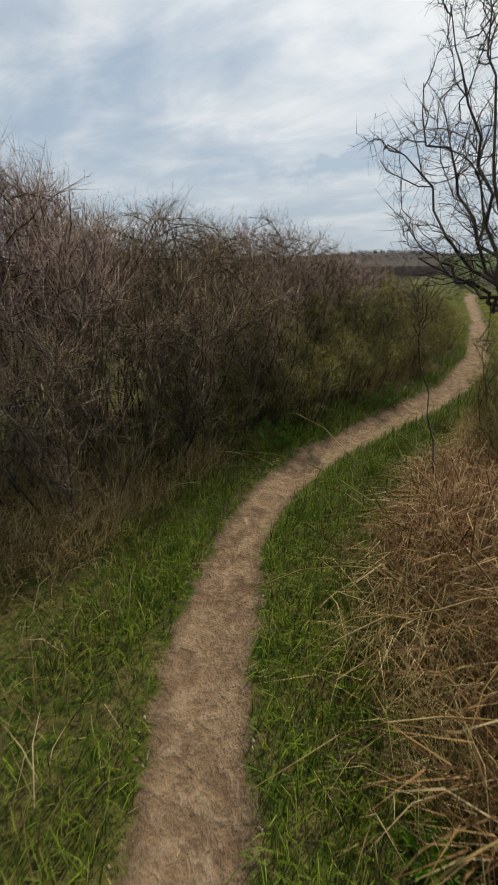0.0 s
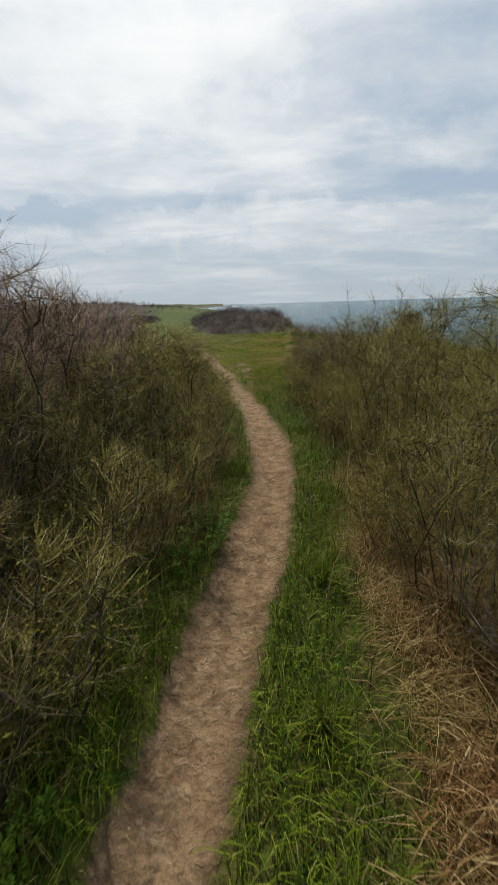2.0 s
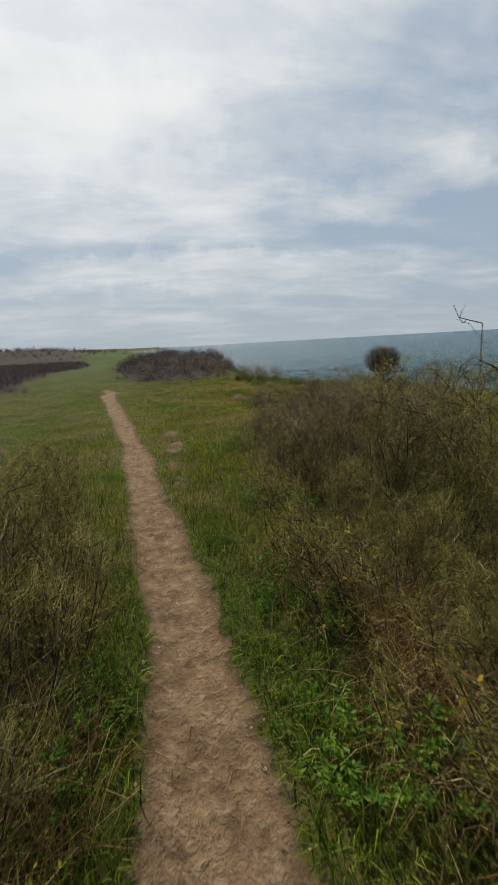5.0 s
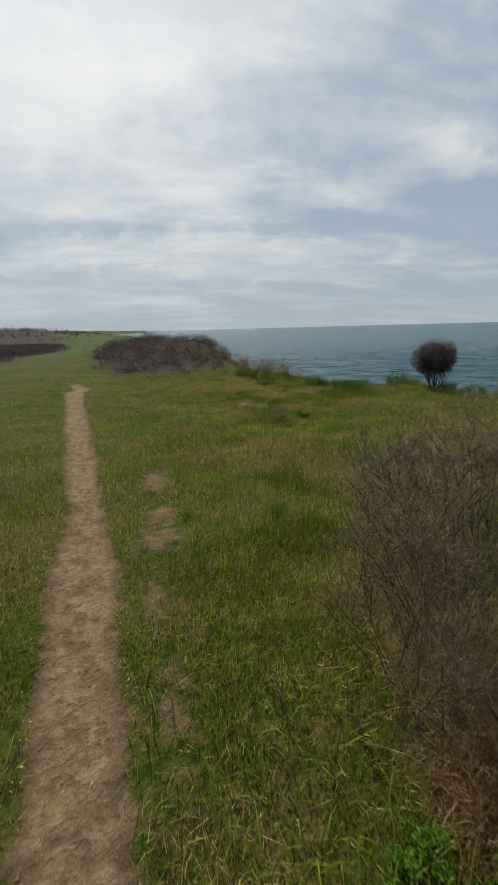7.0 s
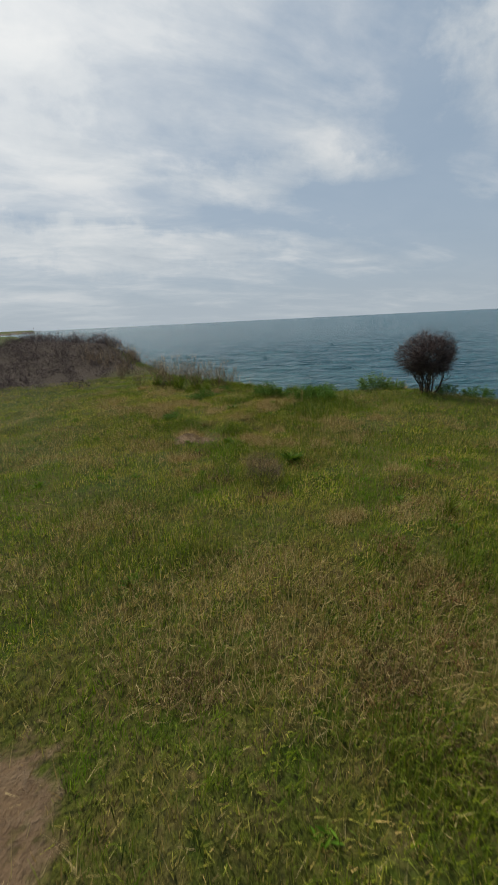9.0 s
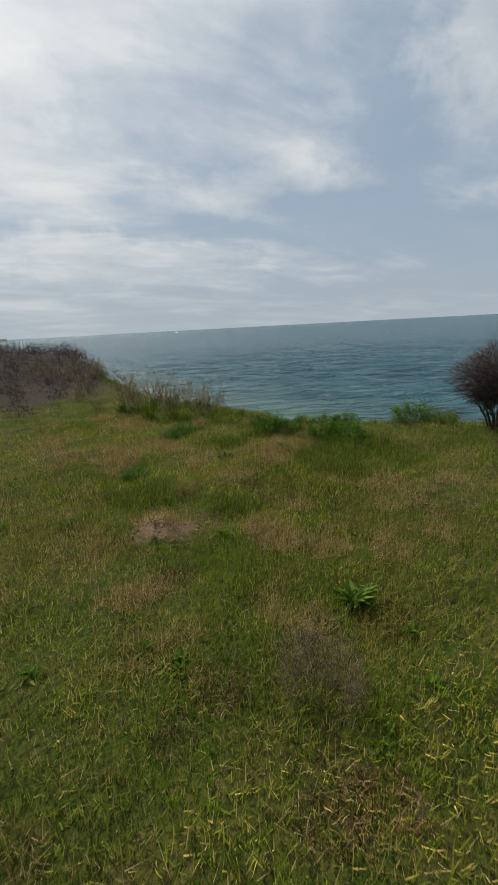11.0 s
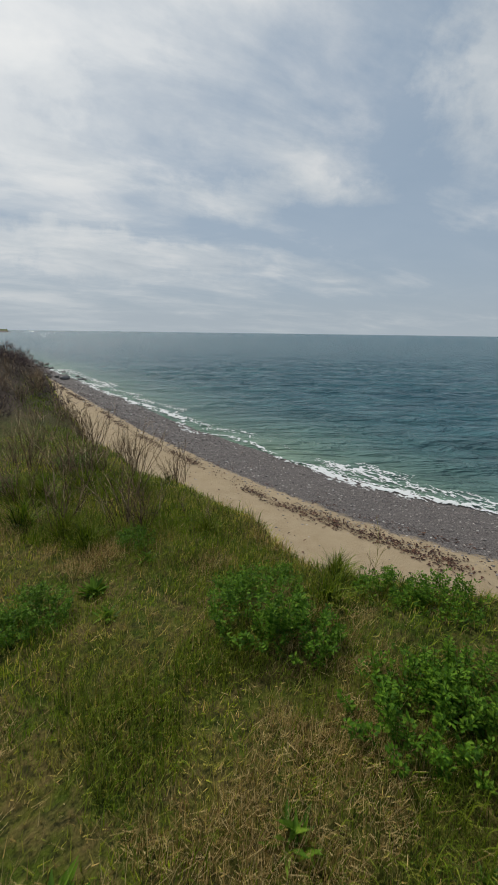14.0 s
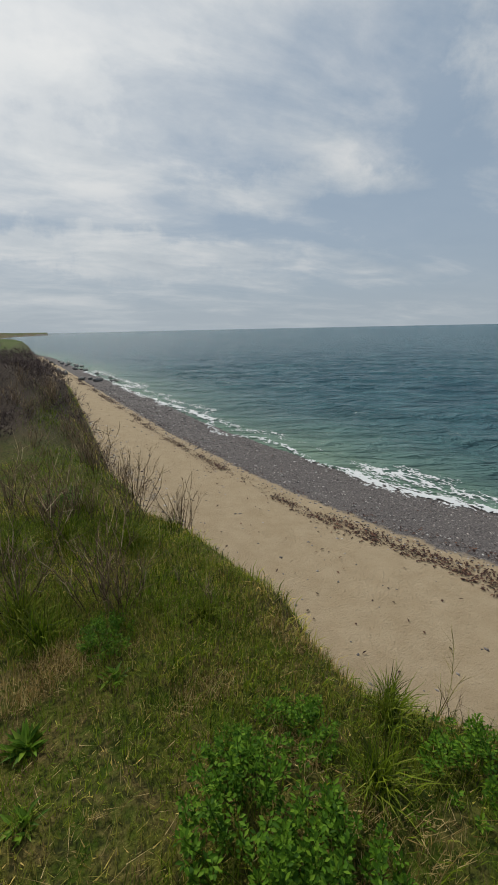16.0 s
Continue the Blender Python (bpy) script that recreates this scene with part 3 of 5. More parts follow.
def make_shrub(name, label, height, spread, stems, boughs, twigs, sprays, bark, twig_mat, twig_len=0.3, lean=0.5, rise=0.10,
               thick=0.014, buds=0, bud_mat=None, lichen=0, spray_len=0.12, tip_rise=0.35):
    """A shrub: an empty with its stems, twigs and, where it has them, buds and lichen."""
    ob = tagged(new(name), label, "shrub", "shrubs of the thicket" if "thicket" in label else "")
    a = rng.random(stems) * 2 * math.pi
    rad = spread * 0.28 * np.sqrt(rng.random(stems))
    start = np.stack([np.cos(a) * rad, np.sin(a) * rad, np.full(stems, -0.05)], 1)
    way = np.stack([np.cos(a) * lean, np.sin(a) * lean, np.ones(stems)], 1) + rng.normal(0, 0.25, (stems, 3))
    main = grow(start, way, height * (0.7 + 0.45 * rng.random(stems)), 7, 0.20, rise)
    main = within(main, height, spread * 0.62)
    at, d = along(main, boughs, 0.12, 0.95)
    side = grow(at, scatter_way(d, 0.75, 0.1), height * (0.22 + 0.25 * rng.random(boughs)), 4, 0.28, rise)
    side = within(side, height * 1.02, spread * 0.62)
    v, f = joined([limb_mesh(main, np.full(stems, thick), np.full(stems, thick * 0.3)),
                   limb_mesh(side, np.full(boughs, thick * 0.45), np.full(boughs, thick * 0.18))])
    part("stem", mesh_of("stem", v, f, bark), ob, "crooked dark stems")
    at, d = along(side, twigs, 0.1, 1.0)
    at2, d2 = along(main, twigs // 5, 0.35, 1.0)
    at, d = np.concatenate([at, at2]), np.concatenate([d, d2])
    n = len(at)
    top = np.clip(at[:, 2:3] / height, 0, 1)
    d = unit(d + rng.normal(0, 0.8, d.shape) + np.array([[0, 0, 1.0]]) * tip_rise * top)
    end = at + d * (twig_len * (0.4 + 0.9 * rng.random(n)))[:, None]
    g = rng.random(sprays)
    which = rng.integers(0, n, sprays)
    sat = at[which] + (end - at)[which] * (0.2 + 0.75 * g)[:, None]
    sd = scatter_way(d[which], 0.7, 0.15)
    send = sat + sd * (spray_len * (0.4 + rng.random(sprays)))[:, None]
    v, f = joined([spikes(at, end, np.full(n, thick * 0.17)), spikes(sat, send, np.full(sprays, thick * 0.12))])
    part("twig", mesh_of("twig", v, f, twig_mat), ob, "dense bare twigs")
    if buds:
        w = rng.integers(0, sprays, buds)
        p = sat[w] + (send - sat)[w] * rng.random(buds)[:, None]
        v, f = leaves(p, scatter_way(sd[w], 0.8), scatter_way(np.tile([[0, 0, 1.0]], (buds, 1)), 0.5), 0.007 + 0.007 * rng.random(buds), np.full(buds, 0.006))
        part("bud", mesh_of("bud", v, [f], bud_mat), ob, "opening yellow-green buds")
    if lichen:
        at, d = along(side, lichen, 0.0, 0.9)
        v, f = leaves(at, scatter_way(d, 0.9), scatter_way(d, 1.0), 0.012 + 0.014 * rng.random(lichen), np.full(lichen, 0.016))
        part("lichen", mesh_of("lichen", v, [f], LICHEN), ob, "yellow crust of lichen")
    return ob


def put_copies(kinds, spots):
    """Each spot: kind, x, y, size, turn. The first of a kind is moved, the others are copies."""
    used = set()
    for k, x, y, size, turn in spots:
        m = pose(x, y, float(land(x, y)), 0, 0, turn) @ Matrix.Diagonal((size, size, size, 1))
        if k in used:
            copy_thing(kinds[k], m)
        else:
            kinds[k].matrix_basis = m
            used.add(k)


def trail_x(y):
    return float(np.interp(y, TRAIL[:, 1], TRAIL[:, 0]))


def thicket():
    dark = "dark leafless thorn shrub of the thicket beside the path"
    kinds = {
        "a": make_shrub("thorn_shrub", dark, 1.8, 1.2, 15, 130, 2300, 3800, BARK, PURPLE, 0.22, 0.4, 0.12, 0.010, spray_len=0.11, tip_rise=0.7),
        "b": make_shrub("thorn_shrub", dark, 1.8, 1.25, 15, 130, 2300, 3800, BARK, TWIG, 0.20, 0.45, 0.08, 0.010, buds=350, bud_mat=BUDS, spray_len=0.11, tip_rise=0.4),
        "c": make_shrub("thorn_shrub", dark, 1.0, 0.85, 14, 120, 2300, 3800, BARK, OLIVE, 0.11, 0.38, 0.04, 0.007, buds=900, bud_mat=BUDS, spray_len=0.07),
        "e": make_shrub("thorn_shrub", dark, 1.0, 0.85, 14, 120, 2300, 3800, BARK, TWIG, 0.11, 0.38, 0.04, 0.007, buds=350, bud_mat=BUDS, spray_len=0.07),
    }
    r = random.Random(3)
    spots = []
    y = 1.3
    while y < 10.2:
        top = float(np.interp(y, [0, 1, 3, 5, 7.7, 9.3, 11], [2.12, 2.04, 1.76, 1.5, 1.1, 0.82, 0.66]))
        for row, off in enumerate((1.02 - 0.18 * min(1.0, max(0.0, (y - 6.2) / 1.2)), 1.6, 2.4)):
            k = ("e" if y < 3.0 else "c") if row == 0 else r.choice("aabb")
            x = trail_x(y) - off - 0.12 * r.random() - (0.35 if y < 2.6 else 0.0)
            size = top * (0.66 + 0.16 * min(1.0, max(0.0, (y - 4) / 3)) if row == 0 else 0.97 + 0.04 * row) / (0.98 if row == 0 else 1.78) * r.uniform(0.92, 1.08)
            spots.append((k, x, y + 0.25 * r.random(), size, r.uniform(0, 360)))
        y += 0.72
    for x, y, size in ((-2.3, 0.7, 1.12), (-3.0, 1.4, 1.2), (-2.1, -0.1, 1.1), (-2.2, 10.8, 0.4), (-1.4, 11.4, 0.3), (-3.0, 12.0, 0.4), (-2.3, 13.4, 0.3), (-3.3, 14.4, 0.35)):
        spots.append((r.choice("ab"), x, y, size, r.uniform(0, 360)))
    kinds["d"] = make_shrub("thorn_shrub", "low tangled thorn shrub at the foot of the thicket", 0.55, 0.75, 12, 90, 1100, 1500, BARK, OLIVE, 0.10, 0.7, 0.02, 0.005, buds=500, bud_mat=BUDS, spray_len=0.06)
    y = 2.4
    while y < 9.8:
        spots.append(("d", trail_x(y) - 0.68 - 0.14 * r.random() - (0.2 if y < 3.2 else 0.0), y, r.uniform(0.85, 1.2) * float(np.interp(y, [2, 6, 10], [1.15, 1.1, 0.8])), r.uniform(0, 360)))
        y += 0.44
    put_copies(kinds, spots)

    mossy = "olive lichened shrub with opening buds along the path"
    kinds = {
        "a": make_shrub("lichened_shrub", mossy, 1.35, 1.15, 16, 150, 2500, 4200, BARK, OLIVE, 0.15, 0.5, 0.02, 0.007, 2400, BUDS, 260, 0.09, 0.1),
        "b": make_shrub("lichened_shrub", mossy, 1.35, 1.15, 15, 150, 2500, 4200, BARK, OLIVE, 0.16, 0.5, 0.03, 0.007, 1500, BUDS, 90, 0.09, 0.15),
    }
    spots = []
    y = 3.6
    while y < 9.6:
        top = float(np.interp(y, [3, 3.5, 4.5, 6, 8, 9.5, 11], [1.05, 1.12, 1.28, 1.36, 1.16, 0.92, 0.8]))
        for row, off in enumerate((1.08, 1.75, 2.55)):
            x = trail_x(y) + off + 0.12 + 0.12 * r.random() + (0.3 if y < 4.5 else 0)
            size = top * (0.62 if row == 0 else 0.80 + 0.04 * row) / 0.98 * r.uniform(0.94, 1.06)
            spots.append((r.choice("aab" if row < 2 else "ab"), x, y + 0.25 * r.random(), size, r.uniform(0, 360)))
        y += 0.74
    kinds["d"] = make_shrub("lichened_shrub", "low tangled olive shrub beside the path", 0.6, 0.8, 12, 90, 1100, 1500, BARK, OLIVE, 0.10, 0.7, 0.02, 0.005, 800, BUDS, 60, 0.06)
    y = 4.9
    while y < 9.3:
        spots.append(("d", trail_x(y) + 0.90 + 0.14 * r.random(), y, r.uniform(0.85, 1.2), r.uniform(0, 360)))
        y += 0.46
    spots += [("a", 1.5, 3.35, 0.72, 20), ("b", 1.55, 4.05, 0.8, 120), ("d", 1.45, 4.5, 0.9, 260)]
    for x, y, size in ((2.9, 2.6, 0.85), (3.3, 1.6, 0.9), (3.9, 3.4, 1.0), (4.3, 6.6, 0.95)):
        spots.append((r.choice("ab"), x, y, size, r.uniform(0, 360)))
    put_copies(kinds, spots)

    low = "low grey-brown bare shrub in the open grass"
    kinds = {"a": make_shrub("low_shrub", low, 0.98, 1.5, 30, 260, 4600, 6000, BARK, TWIG, 0.13, 1.0, 0.04, 0.0048, spray_len=0.10, tip_rise=0.2),
             "b": make_shrub("low_shrub", low, 0.93, 1.35, 28, 250, 4400, 5600, BARK, TWIG, 0.13, 0.9, 0.04, 0.0048, spray_len=0.10, tip_rise=0.2)}
    put_copies(kinds, [("a", 2.4, 10.85, 1.05, 20), ("b", 2.95, 11.5, 1.05, 130), ("a", 3.0, 10.2, 1.0, 210), ("b", 2.5, 9.9, 1.0, 300),
                       ("a", 3.7, 10.7, 1.05, 80), ("b", 1.85, 10.65, 0.72, 10), ("a", 2.3, 10.0, 0.7, 160), ("b", 2.75, 15.6, 0.28, 40)])


def hawthorn(name, label, base, fork, tips, seed_r=0.02, twigs=700):
    """A thin crooked thorn tree: limbs that run from the base to the tips, with zigzag twigs."""
    ob = tagged(new(name), label, "tree")
    ob.location = (base[0], base[1], float(land(base[0], base[1])))
    pieces, ends = [], []
    for tip in tips:
        goal, mid = (np.array(q) - np.array([base[0], base[1], 0.0]) for q in (tip, fork))
        k = 11
        f = np.linspace(0, 1, k)[:, None]
        pts = mid + (goal - mid) * f + rng.normal(0, 0.014, (k, 3)) * (f > 0)
        pieces.append(limb_mesh(pts[None], np.array([seed_r]), np.array([seed_r * 0.22])))
        ends.append(pts)
    limbs = np.stack(ends)
    f = np.linspace(0, 1, 8)[:, None]
    trunk = mid * f + rng.normal(0, 0.02, (8, 3)) * np.sin(f * math.pi)
    v, fs = limb_mesh(trunk[None], np.array([seed_r * 1.5]), np.array([seed_r]))
    part("trunk", mesh_of("trunk", v, [fs], BARK), ob, "leaning trunk")
    at, d = along(limbs, 11 * len(tips), 0.15, 1.0)
    side = grow(at, scatter_way(d, 0.8, 0.1), 0.10 + 0.18 * rng.random(len(at)), 5, 0.4, 0.08)
    pieces.append(limb_mesh(side, np.full(len(at), seed_r * 0.30), np.full(len(at), seed_r * 0.12)))
    v, f = joined(pieces)
    part("limb", mesh_of("limb", v, f, BARK), ob, "crooked dark limbs")
    at, d = along(side, twigs, 0.1, 1.0)
    d = scatter_way(d, 0.7, 0.1)
    end = at + d * (0.03 + 0.09 * rng.random(twigs))[:, None]
    w = rng.integers(0, twigs, twigs)
    a2 = at[w] + (end - at)[w] * rng.random(twigs)[:, None]
    v, f = joined([spikes(at, end, np.full(twigs, seed_r * 0.11)), spikes(a2, a2 + scatter_way(d[w], 0.9) * 0.05, np.full(twigs, seed_r * 0.09))])
    part("twig", mesh_of("twig", v, f, BARK), ob, "thorny zigzag twigs")
    at, d = along(limbs, 60, 0.0, 0.6)
    v, f = leaves(at, scatter_way(d, 0.5), scatter_way(d, 1.0), np.full(60, 0.014), np.full(60, 0.010))
    part("lichen", mesh_of("lichen", v, [f], LICHEN), ob, "yellow crust of lichen")
    return ob


def cliff_bush():
    """The round wind-pruned bush at the cliff's edge."""
    ob = tagged(new("windswept_bush"), "round brown leafless bush alone at the cliff edge", "bush")
    ob.location = (6.85, 17.4, float(land(6.85, 17.4)))
    main = grow(np.tile([[0, 0, -0.05]], (9, 1)) + rng.normal(0, 0.05, (9, 3)), np.stack([np.cos(np.arange(9) * 0.7) * 0.55, np.sin(np.arange(9) * 0.7) * 0.55, np.ones(9)], 1), np.full(9, 0.5), 5, 0.18, 0.1)
    at, d = along(main, 90, 0.3, 1.0)
    side = grow(at, scatter_way(d, 0.6, 0.25), 0.25 + 0.2 * rng.random(90), 4, 0.22, 0.1)
    v, f = joined([limb_mesh(main, np.full(9, 0.02), np.full(9, 0.007)), limb_mesh(side, np.full(90, 0.006), np.full(90, 0.002))])
    part("trunk", mesh_of("trunk", v, f, BARK), ob, "short forked trunk")
    n = 6500
    out = unit(rng.normal(0, 1, (n, 3)))
    lump = 1 + 0.22 * np.sin(3.1 * np.arctan2(out[:, 1], out[:, 0]) + 1.0) * np.cos(2.6 * out[:, 2]) + 0.15 * out[:, 2]
    reach = (0.30 + 0.65 * rng.random(n) ** 0.8) * lump
    at = np.array([[0, 0, 0.56]]) + out * np.array([[0.46, 0.46, 0.38]]) * reach[:, None]
    end = at + unit(out * 0.8 + rng.normal(0, 0.5, (n, 3)) + np.array([[0, 0, 0.25]])) * (0.06 + 0.12 * rng.random(n))[:, None]
    low = at[:, 2] > 0.24 + 0.12 * rng.random(n)
    v, f = spikes(at[low], end[low], np.full(int(low.sum()), 0.0034))
    part("twig", mesh_of("twig", v, [f], SCRUB), ob, "dense brown twigs")


# ---- grass, straw and leafy plants ----
def ground_points(n, lo, hi, keep):
    """Random ground points in the box lo..hi; keep(x, y) gives the chance of each."""
    x, y = rng.uniform(lo[0], hi[0], n), rng.uniform(lo[1], hi[1], n)
    ok = rng.random(n) < keep(x, y)
    x, y = x[ok], y[ok]
    return np.stack([x, y, land(x, y) - 0.004], 1)


def sea_side(x, y):
    return x - np.interp(y, EDGE_Y, EDGE_X)


def turf_blades(root, length, width, lean, heading):
    """Short blades: a triangle each."""
    n = len(root)
    h = np.stack([np.cos(heading), np.sin(heading), np.zeros(n)], 1)
    s = np.stack([-np.sin(heading + 0.8), np.cos(heading + 0.8), np.zeros(n)], 1) * (width / 2)[:, None]
    tip = root + (np.array([[0, 0, 1.0]]) * np.cos(lean)[:, None] + h * np.sin(lean)[:, None]) * length[:, None]
    return np.stack([root - s, root + s, tip], 1).reshape(-1, 3), np.arange(n * 3).reshape(-1, 3)


def turf_stuff(name, label, pts, lo, hi, mat, width, lean, category="grass"):
    n = len(pts)
    v, f = turf_blades(pts, rng.uniform(lo, hi, n), width * rng.uniform(0.6, 1.4, n), np.abs(rng.normal(0, lean, n)), rng.random(n) * 2 * math.pi)
    return tagged(new(name, mesh_of(name, v, [f], mat)), label, category, kind="stuff")


def strip(x, y, reach):
    """Falls off away from the line walked over the meadow."""
    a, b = np.array([0.9, 9.0]), np.array([4.6, 21.3])
    p = np.stack([x, y], -1)
    f = np.clip(((p - a) @ (b - a)) / ((b - a) @ (b - a)), 0, 1)
    d = np.linalg.norm(p - (a + f[..., None] * (b - a)), axis=-1)
    return np.exp(-np.clip(d - 0.8, 0, None) / reach)


def grass_stuff(name, label, pts, lo, hi, mat, width=0.005, lean=0.35, droop=0.6, category="grass"):
    n = len(pts)
    v, q, t3 = blades(pts, rng.uniform(lo, hi, n), np.full(n, width) * rng.uniform(0.6, 1.3, n), np.abs(rng.normal(0, lean, n)), rng.random(n) * 2 * math.pi, droop)
    return tagged(new(name, mesh_of(name, v, [q, t3], mat)), label, category, kind="stuff")


def lush(x, y):
    """Where the grass grows rank and green."""
    return ease((np.maximum.reduce([bump_at(x, y, *q) for q in LUSH]) + 0.3 * fbm(x, y, 0.15, 4.0) - 0.2) / 0.4)


def strawy(x, y):
    """Where last year's grass lies dead and pale."""
    spots = np.maximum.reduce([bump_at(x, y, *q) for q in STRAWY])
    return (1 - 0.9 * lush(x, y)) * np.clip(0.75 * ease((fbm(x, y, 0.26, 9.0) - 0.20) / 0.18) + ease((spots + 0.3 * fbm(x, y, 0.12, 2.0) - 0.25) / 0.35), 0, 1)


def all_grass():
    def verge(x, y):
        d = trail_distance(x, y) + 0.05 * fbm(x, y, 0.5, 8.0)
        hedged = ease((y - 2.6) / 1.2) * (1 - ease((y - 9) / 1.0))
        reach = np.where((x < trail_x_arr(y)) & (y < 2.6), 0.45, 0.75) - hedged * np.where(x < trail_x_arr(y), 0.43, 0.30)
        return ease((d - 0.17) / 0.12) * (1 - ease((d - reach) / (0.5 - 0.15 * hedged))) * np.clip(0.7 + 0.6 * fbm(x, y, 0.25, 1.0), 0, 1) * (1 - 0.85 * ease((y - 8) / 3))
    grass_stuff("verge_grass", "lush green grass along the footpath", ground_points(190000, (-1.6, -0.6), (2.6, 11.0), verge), 0.04, 0.20, GREEN, 0.005, 0.6, 1.0)

    def meadow(x, y):
        d = trail_distance(x, y) + 0.05 * fbm(x, y, 0.5, 8.0)
        bare = np.maximum.reduce([bump_at(x, y, *q) for q in BARE])
        return ease((d - 0.15) / 0.14) * strip(x, y, 2.6) * np.clip(0.8 + 0.9 * fbm(x, y, 0.3, 3.0), 0.15, 1) * (1 - 0.65 * strawy(x, y)) * (sea_side(x, y) < 0.3) * ease((y - 8) / 2) * (1 - ease((bare - 0.2) / 0.3))
    turf_stuff("meadow_grass", "short patchy green and straw-coloured clifftop turf", ground_points(1500000, (-4, 8), (9, 25), meadow), 0.02, 0.075, MEADOW, 0.0046, 0.8)

    def tufts(x, y):
        d = trail_distance(x, y)
        bare = np.maximum.reduce([bump_at(x, y, *q) for q in BARE])
        return ease((d - 0.25) / 0.2) * np.maximum(0.8 * ease((fbm(x, y, 0.42, 6.0) + 0.03) / 0.22), lush(x, y)) * (1 - 0.7 * strawy(x, y)) * (1 - ease((bare - 0.2) / 0.3)) * (sea_side(x, y) < 0.6) * strip(x, y, 2.2)
    grass_stuff("grass_tufts", "longer green grass tufts in the turf", ground_points(520000, (-2, 9), (9, 25), tufts), 0.05, 0.14, GREEN, 0.0031, 0.5, 0.8)

    grass_stuff("rank_grass", "rank dark green grass in thick patches", ground_points(160000, (1.2, 11), (6.5, 23.5), lambda x, y: lush(x, y) * (sea_side(x, y) < 0.2)), 0.08, 0.20, GREEN, 0.0034, 0.4, 0.8)

    def litter(x, y):
        d = trail_distance(x, y)
        return (0.07 + 0.93 * strawy(x, y)) * ease((d - 0.1) / 0.2) * (sea_side(x, y) < 0.5) * strip(x, y, 2.0)
    turf_stuff("straw_litter", "dry straw lying flat in the turf", ground_points(760000, (-1.0, 9), (7.5, 22.5), litter) + np.array([[0, 0, 0.02]]), 0.03, 0.12, STRAW, 0.0026, 1.15)
    turf_stuff("matted_straw", "pale dead grass matted flat in patches", ground_points(330000, (2.1, 14.2), (5.7, 21.2), lambda x, y: strawy(x, y) ** 1.3 * np.clip(0.45 + 1.1 * fbm(x, y, 0.07, 5.0), 0.05, 1)) + np.array([[0, 0, 0.012]]), 0.03, 0.12, STRAW, 0.0024, 1.45)
    grass_stuff("trail_straw", "loose straws trodden into the footpath", ground_points(26000, (-1.5, -1), (2.6, 18), lambda x, y: 0.25 * (trail_distance(x, y) < 0.3)), 0.02, 0.07, STRAW, 0.004, 1.5, 0.1)
    p = ground_points(40000, (-1.5, -1), (2.6, 20), lambda x, y: 0.35 * (trail_distance(x, y) < 0.26))
    p = np.concatenate([p, ground_points(5000, (2.2, 16.95), (3.2, 18.0), lambda x, y: bump_at(x, y, 2.68, 17.45, 0.24, 0.24, 0.55))])
    v, f = stone_mesh(len(p), p, rng.uniform(0.005, 0.016, len(p)))
    tagged(new("trail_crumbs", mesh_of("trail_crumbs", v, [f], CRUMB)), "small clods and stones on the footpath and bare soil", "clods", kind="stuff")

    def dead(x, y):
        d = trail_distance(x, y)
        return ease((d - 0.34) / 0.3) * ((y < 9) * (x > -3.2)) * (0.5 + 0.5 * fbm(x, y, 0.5, 4.0))
    grass_stuff("dead_grass", "dry dead grass under the shrubs", ground_points(70000, (-2.6, -0.8), (3.4, 9.8), dead), 0.10, 0.36, LITTER, 0.0045, 0.8, 0.9)

    def brink(x, y):
        s = sea_side(x, y)
        return np.exp(-((s + 0.2) / 0.35) ** 2) * (0.6 + 0.6 * fbm(x, y, 0.4, 2.0))
    grass_stuff("brink_grass", "long green grass hanging over the cliff edge", ground_points(110000, (3.5, 15), (9.5, 31), brink), 0.05, 0.15, GREEN, 0.006, 0.6, 1.0)
    grass_stuff("slope_grass", "rank green grass on the bluff", ground_points(60000, (3.0, 20), (8.5, 36), lambda x, y: ((sea_side(x, y) > 0.2) & (sea_side(x, y) < 1.1)) * (0.5 + 0.7 * fbm(x, y, 0.7, 2.0))), 0.08, 0.2, MEADOW, 0.007, 0.6, 0.9)


def straw_clump(name, label, mat, n, height, spread, category="dead grass"):
    """A sprawling heap of dead stalks, bent over."""
    a, rad = rng.random(n) * 2 * math.pi, spread * np.sqrt(rng.random(n))
    root = np.stack([np.cos(a) * rad, np.sin(a) * rad, np.zeros(n)], 1)
    root[:, 2] = height * 0.35 * rng.random(n) * (1 - (rad / spread) ** 2)
    v, q, t3 = blades(root, rng.uniform(0.4, 1.3, n) * height, rng.uniform(0.002, 0.0045, n), np.abs(rng.normal(0.85, 0.5, n)), rng.normal(0.8, 1.4, n), 0.9)
    ob = tagged(new(name), label, category, "clumps of dead grass")
    part("blade", mesh_of("blade", v, [q, t3], mat), ob, "dry bent blades")
    k = 24
    pts = grow(root[:k], np.stack([rng.normal(0, 1, k), rng.normal(0, 1, k), rng.uniform(0.4, 1.4, k)], 1), height * rng.uniform(0.6, 1.3, k), 5, 0.12, -0.18)
    v, f = limb_mesh(pts, np.full(k, 0.0022), np.full(k, 0.0011))
    part("stalk", mesh_of("stalk", v, [f], mat), ob, "pale hollow stalks")
    return ob


